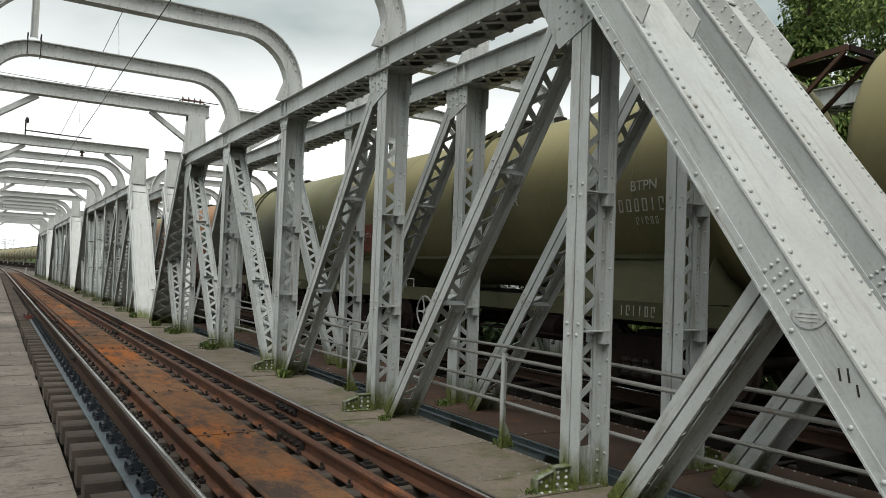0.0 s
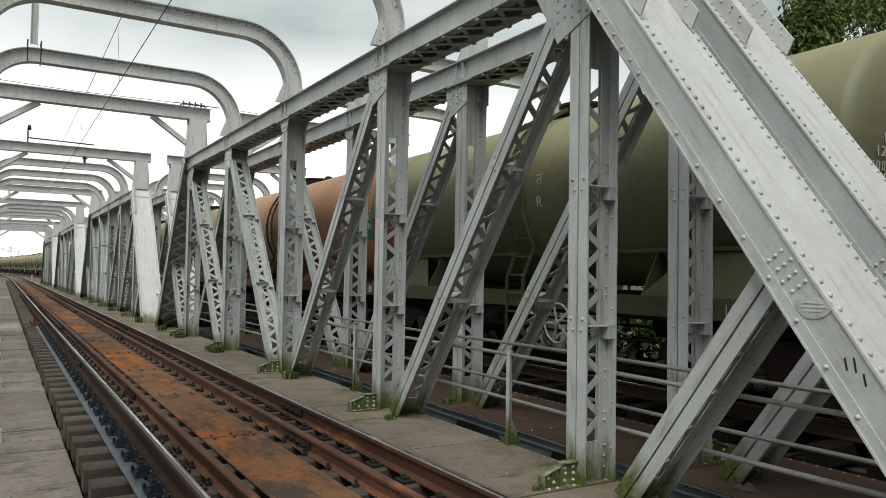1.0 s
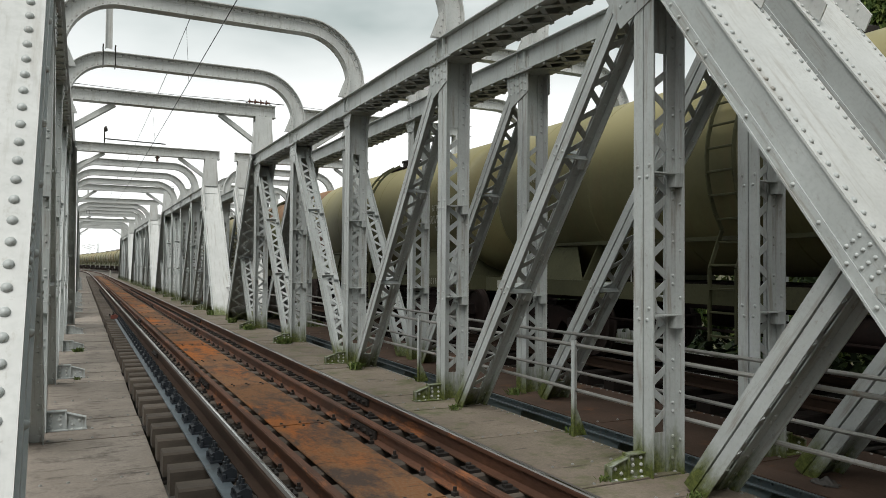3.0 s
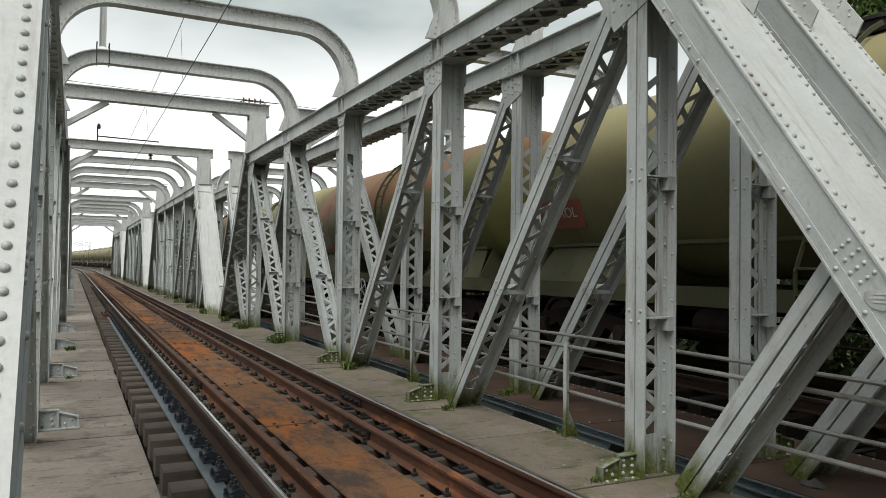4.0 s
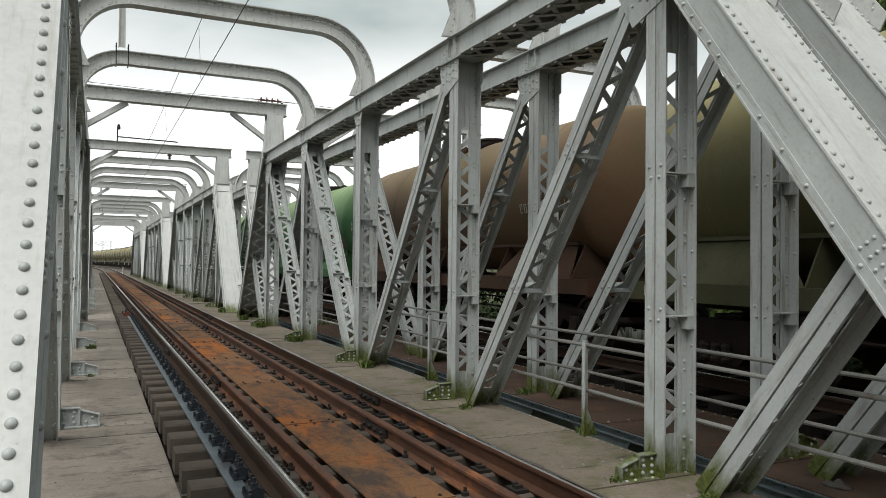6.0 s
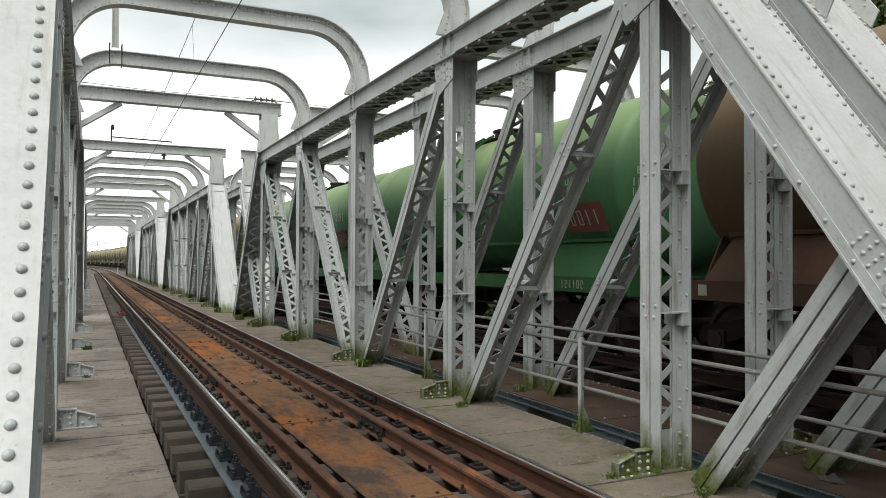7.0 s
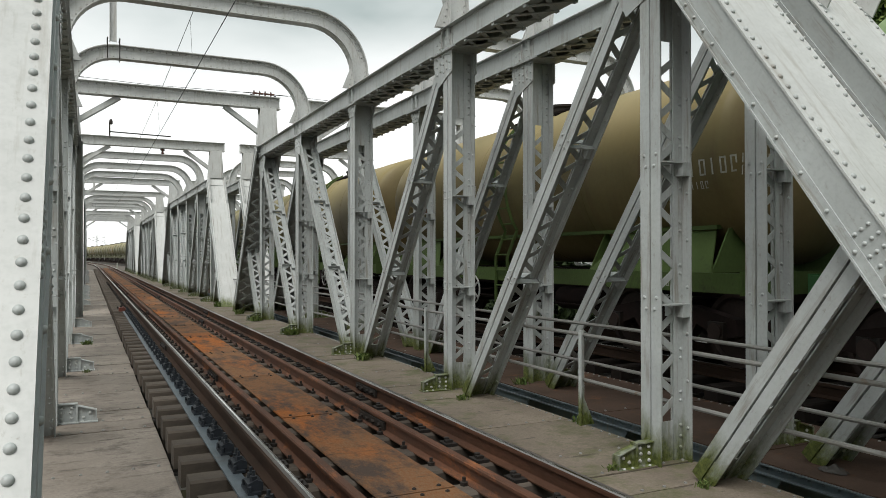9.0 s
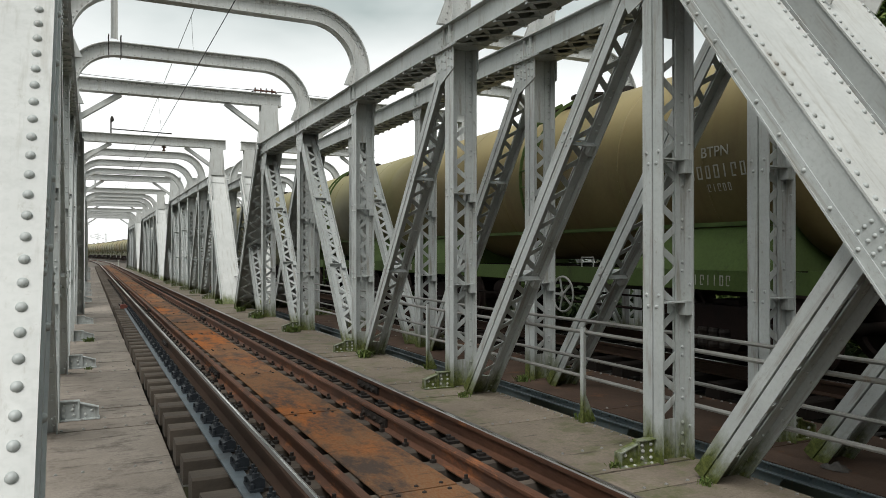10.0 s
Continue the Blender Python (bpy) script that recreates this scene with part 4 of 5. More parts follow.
HALF_PANEL = PANEL / 2
left_deck = thing("left_walkway", "worn grey-brown steel walkway plates bolted along the truss", "walkway", kind="structure")
right_deck = thing("right_walkway", "worn steel walkway plates with moss along the truss", "walkway", kind="structure")
Y_PLATE = FIRST_FOOT + V1 - 0.12
JOINTS = (-2.26, -0.60, -0.10, 0.50, 1.804)
for (j0, j1) in zip(JOINTS, JOINTS[1:]):
    lp = plate_mesh(-2.86, -1.428, j1 - j0, DECK, "deck_plate", 7)
    rp = plate_mesh(1.27, 2.81, j1 - j0, DECK_MOSS, "deck_plate", 7, True)
    for k in range(-2, 25):
        for dk, q in ((left_deck, lp), (right_deck, rp)):
            o = part("deck_plate", q[0], None, dk, m=Matrix.Translation((random.uniform(-0.012, 0.006), FIRST_FOOT + V1 + PANEL * k + j0, Z_DECK + random.uniform(-0.005, 0.003))) @ Matrix.Rotation(random.uniform(-0.003, 0.003), 4, 'Y'))
            part("bolts", q[1], None, o)
centre = thing("track_plating", "rust-orange steel plates between the guard rails", "plating", kind="structure")
cp = plate_mesh(-0.34, 0.24, 2.70, RUST_PLATE, "rusty_plate", 3)
for k in range(-3, 38):
    y = 4.62 + 2.70 * k
    o = part("rusty_plate", cp[0], None, centre, m=Matrix.Translation((0, y, -0.150 + random.uniform(-0.004, 0.004))) @ Matrix.Rotation(random.uniform(-0.006, 0.006), 4, 'Y'))
    part("bolts", cp[1], None, o)
far_deck = thing("far_walkway", "brown rusty deck plates of the far bridge", "walkway", kind="structure")
fp = plate_mesh(3.335, 5.02, HALF_PANEL, DECK_BROWN, "deck_plate", 6, True)
fr = plate_mesh(7.86, 9.4, HALF_PANEL, DECK_BROWN, "deck_plate", 6)
for k in range(-5, 49):
    y = Y_PLATE + HALF_PANEL * k
    for q in (fp, fr):
        o = part("deck_plate", q[0], None, far_deck, m=Matrix.Translation((0, y, Z_DECK)))
        part("bolts", q[1], None, o)
edge = Mesh()
edge.box(3.38, 3.394, -6, 104, -0.475, Z_DECK - 0.016)
edge.box(3.33, 3.45, -6, 104, -0.485, -0.475)
edge.box(3.32, 3.40, -6, 104, Z_DECK - 0.028, Z_DECK - 0.016)
for k in range(26):      # stiffened brackets below the edge
    edge.prism([(FIRST_FOOT + V1 + HALF_PANEL * k - 0.55, -0.486), (FIRST_FOOT + V1 + HALF_PANEL * k + 0.55, -0.486), (FIRST_FOOT + V1 + HALF_PANEL * k + 0.35, -0.80), (FIRST_FOOT + V1 + HALF_PANEL * k - 0.35, -0.80)], 'x', 3.37, 3.382)
for k in range(240):
    edge.rivet((3.38, 0.05 + 0.14 * k, -0.43), (-1, 0, 0), 0.016, 6)
tagged(new("edge_girder", edge.data("edge_girder", STEEL_BLUE)), "blue-grey riveted edge girder of the far bridge deck", "girder", kind="structure")
edge2 = Mesh()
edge2.box(2.792, 2.806, -6, 104, -0.62, Z_DECK - 0.014)
tagged(new("edge_girder", edge2.data("edge_girder", STEEL_BLUE)), "blue-grey edge plate of the near bridge deck", "girder", kind="structure")

# ---------------------------------------------------------------- pipe railings
post_data = railing_post_mesh().data("railing_post", STEEL)


def railing(x, label, y_first, posts):
    r = thing("pipe_railing", label, "railing")
    for z in (0.60, 0.12):
        m = Mesh()
        pts = []
        y = -3.0
        while y < 100:
            pts.append((x + 0.006 * math.sin(y * 1.3 + z), y, z + 0.008 * math.sin(y * 0.9 + 3 * z)))
            y += 1.0
        m.tube(pts, 0.021, 8)
        part("pipe", m, GALV, r, smooth=40)
    for k in range(posts):
        y = y_first + PANEL * k + 0.0
        part("railing_post", post_data, None, r, m=Matrix.Translation((x - 0.03, y, 0)))
    return r


railing(2.775, "grey pipe railing along the near walkway edge", 6.55, 25)
railing(3.60, "grey pipe railing along the far bridge truss", 6.55, 0)

# crumpled dark netting, built as one solid lumpy sheet
rag = Mesh()
for i in range(15):
    for j in range(15):
        u, v = (i - 7) / 7, (j - 7) / 7
        d = math.hypot(u, v)
        n0 = noise.noise(Vector((u * 2.3, v * 2.3, 1.7)))
        rag.v.append(Vector((0.15 * u * (1 + 0.4 * n0), 0.20 * v * (1 - 0.3 * n0), 0.006 + max(0.0, 0.075 * (1 - d) + 0.045 * n0))))
for i in range(14):
    for j in range(14):
        if math.hypot(i - 6.5, j - 6.5) < 7.2:
            rag.f.append((i * 15 + j, (i + 1) * 15 + j, (i + 1) * 15 + j + 1, i * 15 + j + 1))
netting_ob = new("cloth_rag", rag.data("cloth_rag", STEEL_DARK, 60))
netting_ob.matrix_basis = Matrix.Translation((3.63, 4.20, Z_DECK)) @ Matrix.Diagonal((0.62, 0.62, 0.8, 1))
tagged(netting_ob, "crumpled dark grey netting on the far deck", "rag")

# ---------------------------------------------------------------- marks on the first end post
mp = thing("maker_plate", "oval cast maker's plate riveted to the end post", "plate", Matrix.Translation((2.238, 2.715, 1.315)))
q = Mesh()
oval = [(0.125 * math.cos(2 * math.pi * k / 24), 0.062 * math.sin(2 * math.pi * k / 24) + 0.012 * math.cos(4 * math.pi * k / 24)) for k in range(24)]
q.prism(oval, 'x', -0.006, 0.002)
part("plate", q, STEEL, mp)
for k, (z, w) in enumerate(((0.025, 0.13), (0.0, 0.17), (-0.025, 0.12))):
    part("raised_line", Mesh().box(-0.010, -0.005, -w / 2, w / 2, z - 0.005, z + 0.005), STEEL_LIT, mp)
q = Mesh()
for y, z, ln in ((2.516, 0.986, 0.075), (2.462, 0.986, 0.085), (2.405, 0.905, 0.07)):
    q.bar((2.2395, y + 0.006, z + ln / 2), (2.2395, y - 0.008, z - ln / 2), 0.012, 0.002, (1, 0, 0))
tagged(new("paint_marks", q.data("paint_marks", OILY)), "black brush strokes on the grey end post", "paint marks", kind="stuff")

# ---------------------------------------------------------------- overhead line
wires = thing("overhead_line", "dark overhead contact wire hung from a messenger wire", "wire")
m = Mesh()
m.tube([(0.10 * math.sin(y / 24), y, 5.58 + 0.0022 * y) for y in range(-10, 131, 4)], 0.009, 6)
part("contact_wire", m, WIRE, wires)
m = Mesh()
pts = []
for y in range(-10, 131, 2):
    u = ((y - 5) % 51.6) / 51.6
    pts.append((0.0, y, 6.75 + 1.0 * (2 * u - 1) ** 2 * 0.55))
m.tube(pts, 0.008, 6)
part("messenger_wire", m, WIRE, wires)
for y in (9.0, 17.6, 26.5, 35.0, 44.0, 53.0):
    u = ((y - 5) % 51.6) / 51.6
    m = Mesh().tube([(0.0, y, 6.75 + 0.55 * (2 * u - 1) ** 2), (0.1 * math.sin(y / 24), y, 5.6 + 0.0022 * y)], 0.004, 5)
    part("dropper", m, WIRE, wires)

for k in range(2):
    base_y = FIRST_FOOT + UPRIGHTS[3] + PITCH * 2 * k
    s = thing("line_support", "pale steel post clamped on an arch rib", "support", Matrix.Translation((-1.62, base_y, 6.075)))
    q = Mesh()
    q.box(-0.07, -0.055, -0.06, 0.06, 0, 1.75).box(0.055, 0.07, -0.06, 0.06, 0, 1.75).box(-0.055, 0.055, -0.006, 0.006, 0, 1.75)
    part("post", q, STEEL_LIT, s)
    for x in (-0.11, 0.13):
        u = Mesh().tube([(x, -0.14, 0.05), (x, -0.14, -0.40)], 0.012, 6).tube([(x, 0.14, 0.05), (x, 0.14, -0.40)], 0.012, 6).tube([(x, -0.16, 0.03), (x, 0.16, 0.03)], 0.014, 6)
        part("clamp_bolt", u, OILY, s)


def insulator(x, y, z, n):
    s = thing("insulator_string", "brown ribbed insulators lying on the portal beam", "insulator", Matrix.Translation((x, y, z)))
    for i in range(n):
        prof = [(0.02, 0.0), (0.02, 0.02), (0.085, 0.035), (0.085, 0.05), (0.03, 0.075), (0.03, 0.15)]
        part("insulator_disc", Mesh().lathe(prof, 'x', 12, (0.16 * i, 0, 0.09)), PORCELAIN, s)
    part("rod", Mesh().tube([(-0.25, 0, 0.09), (0.16 * n + 0.4, 0, 0.09)], 0.012, 6), OILY, s)
    part("bracket", Mesh().box(-0.05, 0.0, -0.05, 0.05, 0, 0.05).box(0.16 * n - 0.02, 0.16 * n + 0.03, -0.05, 0.05, 0, 0.05), OILY, s)
    return s


PB = FIRST_FOOT + UPRIGHTS[4]
insulator(2.14, PB, 6.053, 4)
insulator(2.10, PB + PITCH, 6.053, 3)
insulator(-2.75, PB, 6.053, 1)
w2 = thing("tie_wire", "thin wire stretched along the top of a portal beam", "wire")
part("strand", Mesh().tube([(-2.5, PB, 6.15), (-0.5, PB, 6.10), (1.9, PB, 6.14)], 0.006, 5), WIRE, w2)
part("strand", Mesh().tube([(3.1, PB, 6.15), (4.4, PB, 6.12)], 0.006, 5), WIRE, w2)
lamp = thing("signal_bracket", "small dark bracket with a lamp head on the second portal", "bracket", Matrix.Translation((-1.35, FIRST_FOOT + PITCH + V1, 6.055)))
part("arm", Mesh().bar((0, 0, 0), (0, 0, 0.48), 0.05, 0.05, (0, 1, 0)).bar((0, 0, 0.18), (2.2, 0, 0.14), 0.04, 0.04), OILY, lamp)
part("head", Mesh().lathe([(0.04, 0.46), (0.07, 0.50), (0.06, 0.60), (0.03, 0.66)], 'z', 10, (0.04, 0, 0)), OILY, lamp)
hang = thing("wire_clamp", "dark clamp and insulator under the second portal beam", "insulator", Matrix.Translation((0.55, FIRST_FOOT + PITCH + V1, 5.705)))
part("insulator_disc", Mesh().lathe([(0.03, 0.0), (0.10, -0.05), (0.10, -0.07), (0.04, -0.10), (0.04, -0.16), (0.08, -0.20), (0.02, -0.22)], 'z', 10), PORCELAIN, hang)


def mast(x, y, h, reach):
    s = thing("catenary_mast", "distant grey lattice mast with a cantilever arm", "mast", Matrix.Translation((x, y, -0.55)), "catenary masts")
    q = Mesh()
    for a in (-1, 1):
        q.bar((a * 0.18, 0, 0), (a * 0.13, 0, h), 0.08, 0.10, (0, 1, 0))
    z = 0.3
    while z < h - 0.4:
        q.bar((-0.17, 0, z), (0.17, 0, z + 0.4), 0.03, 0.06, (0, 1, 0))
        z += 0.4
    part("pole", q, STEEL, s)
    part("cantilever", Mesh().tube([(0, 0, h - 0.4), (reach, 0, h - 1.0)], 0.05, 6).tube([(0, 0, h - 1.9), (reach, 0, h - 1.0)], 0.05, 6).tube([(reach * 0.5, 0, h - 1.4), (reach * 1.2, 0, h - 1.7)], 0.03, 6), GALV, s)
    return s


mast(-5.6, 128, 8.2, 3.0)
mast(0.4, 245, 8.2, -2.5)
mast(2.6, 250, 8.2, -3.0)
mast(-9.5, 190, 8.2, 3.0)
mast(-17, 250, 8.2, 3.0)
mast(9.6, 165, 8.2, -3.0)
mk = thing("marker_post", "short white marker post beside the track", "post", Matrix.Translation((1.75, 116, -0.56)))
part("post", Mesh().lathe([(0.10, 0), (0.10, 0.95), (0.07, 1.05)], 'z', 10), WHITE_MARK, mk)


# ---------------------------------------------------------------- trees and weeds
def tree(x, y, height, spread, leaves, seed, low=0.30, size=1.5, leaf=LEAF):
    rnd = random.Random(seed)
    t = thing("tree", "dense broad-leaved tree with dark green foliage", "tree", Matrix.Translation((x, y, -6.0)), "trees")
    trunk = Mesh()
    pts, lean = [], (rnd.uniform(-0.05, 0.05), rnd.uniform(-0.05, 0.05))
    for k in range(7):
        z = height * 0.62 * k / 6
        pts.append((lean[0] * z + 0.1 * math.sin(k), lean[1] * z, z))
    trunk.tube(pts, [0.34 * (1 - 0.12 * k) for k in range(7)], 9)
    tips = []
    for k in range(13):
        a = 2.4 * k + rnd.uniform(-0.3, 0.3)
        z0 = height * rnd.uniform(low, 0.60)
        ln = spread * rnd.uniform(0.55, 0.95)
        p0 = Vector((lean[0] * z0, lean[1] * z0, z0))
        p2 = p0 + Vector((math.cos(a) * ln, math.sin(a) * ln, height * rnd.uniform(0.12, 0.34)))
        p1 = p0.lerp(p2, 0.5) + Vector((0, 0, -0.25))
        trunk.tube([p0, p1, p2], [0.12, 0.08, 0.03], 6)
        tips += [p1, p2, p0.lerp(p2, 0.75)]
    part("trunk", trunk, BARK, t, smooth=50)
    crown = Mesh()
    clumps = []
    for p in tips:
        clumps.append((p, rnd.uniform(0.7, 1.3)))
    for k in range(34):
        a, u, zz = rnd.uniform(0, 6.283), rnd.random() ** 0.5, rnd.uniform(low, 1.0)
        w = spread * math.sin(math.pi * min(1, 0.18 + 0.80 * (zz - low) / (1 - low))) * 1.05
        clumps.append((Vector((math.cos(a) * u * w, math.sin(a) * u * w, height * zz)), rnd.uniform(0.6, 1.25)))
    for k in range(leaves):
        c, r = clumps[rnd.randrange(len(clumps))]
        d = Vector((rnd.gauss(0, 1), rnd.gauss(0, 1), rnd.gauss(0, 0.8))).normalized() * (r * rnd.random() ** 0.35)
        p = c + d
        n = (d.normalized() + Vector((rnd.uniform(-0.8, 0.8), rnd.uniform(-0.8, 0.8), rnd.uniform(0.0, 1.0)))).normalized()
        s = n.cross(Vector((rnd.uniform(-1, 1), rnd.uniform(-1, 1), 0.3))).normalized()
        u = n.cross(s)
        ln, wd = rnd.uniform(0.07, 0.14) * size, rnd.uniform(0.035, 0.06) * size
        b = len(crown.v)
        crown.v += [p - s * ln, p + u * wd + n * 0.01, p + s * ln, p - u * wd + n * 0.01]
        crown.f.append((b, b + 1, b + 2, b + 3))
    part("crown", crown, leaf, t)
    return t


tree(16.0, 11.6, 15.6, 4.8, 170000, 3, 0.30, 0.72)
tree(21.0, 5.0, 16.5, 5.0, 120000, 5, 0.30, 0.80)
tree(23.0, 17.5, 14.0, 4.8, 11000, 8)
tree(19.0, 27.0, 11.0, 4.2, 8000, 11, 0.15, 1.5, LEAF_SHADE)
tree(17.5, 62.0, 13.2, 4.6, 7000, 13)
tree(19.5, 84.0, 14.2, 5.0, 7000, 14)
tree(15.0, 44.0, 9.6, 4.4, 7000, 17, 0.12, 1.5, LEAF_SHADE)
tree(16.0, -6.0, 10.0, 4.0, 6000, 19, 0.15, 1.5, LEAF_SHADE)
# unseen trees added behind the eye to block low light from there
for i in range(9):
    tree(-15 + 5.0 * i + 1.5 * math.sin(i * 2.3), -15.0 - 3.0 * math.cos(i * 1.9), 17.0 + 1.6 * math.sin(i * 1.3), 4.8, 5200, 90 + i, 0.16, 2.6)
# hedge beyond the far bridge, leaf colour darkened to stand for shade
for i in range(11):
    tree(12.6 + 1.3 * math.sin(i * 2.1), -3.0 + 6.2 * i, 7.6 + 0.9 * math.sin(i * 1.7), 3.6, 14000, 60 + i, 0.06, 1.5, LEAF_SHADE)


def weed(x, y, z, size, n, seed):
    rnd = random.Random(seed)
    t = Mesh()
    for k in range(n):
        a = rnd.uniform(0, 6.283)
        ln = size * rnd.uniform(0.4, 1.0)
        o = Vector((rnd.gauss(0, size * 0.35), rnd.gauss(0, size * 0.35), 0))
        lean = Vector((math.cos(a), math.sin(a), 0)) * ln * rnd.uniform(0.2, 0.8)
        side = Vector((-math.sin(a), math.cos(a), 0)) * ln * 0.09
        b = len(t.v)
        t.v += [o - side, o + side, o + lean * 0.5 + side * 1.2 + Vector((0, 0, ln * 0.6)), o + lean + Vector((0, 0, ln * rnd.uniform(0.55, 0.95))), o + lean * 0.5 - side * 1.2 + Vector((0, 0, ln * 0.6))]
        t.f.append((b, b + 1, b + 2, b + 3, b + 4))
    ob = new("weeds", t.data("weeds", WEED))
    ob.matrix_basis = Matrix.Translation((x, y, z))
    tagged(ob, "small green weeds growing at the foot of the truss", "weeds", kind="stuff")


for i, (x, y, sz, n) in enumerate(((2.22, 8.35, 0.10, 70), (2.30, 12.35, 0.16, 120), (2.25, 13.35, 0.14, 80), (2.2, 17.0, 0.2, 130), (2.1, 9.15, 0.08, 40),
                                   (2.2, 21.0, 0.2, 120), (2.2, 23.6, 0.2, 90), (-2.1, 12.9, 0.07, 40), (-2.1, 17.0, 0.12, 70), (2.3, 4.35, 0.08, 60),
                                   (3.55, 5.0, 0.14, 70), (3.5, 9.0, 0.12, 70), (2.78, 6.6, 0.12, 40), (2.78, 10.65, 0.12, 40), (1.95, 5.05, 0.07, 40), (2.2, 27.5, 0.25, 120))):
    weed(x, y, Z_DECK + 0.002, sz, n, 40 + i)


# ---------------------------------------------------------------- tank wagons
TANK_R, TANK_Z, TANK_H = 1.45, 2.80, 5.35
WHEEL_R, AXLE, BOGIE_Y = 0.50, 1.0, 4.19
W_PITCH = 12.42


def spoked_wheel(r):
    m = Mesh()
    pts = [(0, math.cos(2 * math.pi * k / 24) * r, math.sin(2 * math.pi * k / 24) * r) for k in range(25)]
    m.tube(pts, 0.017, 6)
    for k in range(5):
        a = 2 * math.pi * k / 5
        m.bar((0, 0, 0), (0, math.cos(a) * r, math.sin(a) * r), 0.035, 0.014, (1, 0, 0))
    m.lathe([(0.045, -0.03), (0.045, 0.03)], 'x', 10)
    return m


def text_mesh(words, size, paint):
    c = bpy.data.curves.new("lettering", 'FONT')
    c.body, c.size, c.extrude = words, size, 0.002
    c.align_x, c.align_y = 'CENTER', 'CENTER'
    c.materials.append(paint)
    return c


def digit_row(n, h, w, gap, seed):
    """A row of plain upright bars as wide and high as the painted digits."""
    rnd = random.Random(seed)
    m, st = Mesh(), h * 0.11
    x = -(n - 1) * (w + gap) / 2
    for k in range(n):
        ww = w * rnd.choice((0.35, 0.8, 0.9, 0.9))
        m.box(x - ww / 2, x - ww / 2 + st, -h / 2, h / 2, -0.002, 0.002)
        if ww > 0.5 * w:
            m.box(x + ww / 2 - st, x + ww / 2, -h / 2 if rnd.random() < 0.7 else 0, h / 2, -0.002, 0.002)
            m.box(x - ww / 2 + st, x + ww / 2 - st, h / 2 - st, h / 2, -0.002, 0.002)
            m.box(x - ww / 2 + st, x + ww / 2 - st, -h / 2, -h / 2 + st, -0.002, 0.002)
        x += w + gap
    return m


@functools.lru_cache(None)
def letters(words, size, faint=False):
    return text_mesh(words, size, FAINT_MARK if faint else WHITE_MARK)


@functools.lru_cache(None)
def bars(n, h):
    return digit_row(n, h, h * 0.54, h * 0.28, n).data("painted_number", WHITE_MARK)


@functools.lru_cache(None)
def panel(w, h):
    return Mesh().box(-w / 2, w / 2, -h / 2, h / 2, -0.003, 0.001).data("marking_panel", RED_MARK)


SMALL = bars(6, 0.13)


def on_tank(y, z, side=-1):
    """Pose of a flat mark laid on the barrel's side at height z, reading along the wagon."""
    dz = z - TANK_Z
    x = math.sqrt(TANK_R ** 2 - dz ** 2) + 0.006
    up = math.asin(dz / TANK_R)
    m = Matrix.Translation((side * x, y, z)) @ Matrix.Rotation(-math.pi / 2 if side < 0 else math.pi / 2, 4, 'Z')
    return m @ Matrix.Rotation(math.pi / 2 - up, 4, 'X')


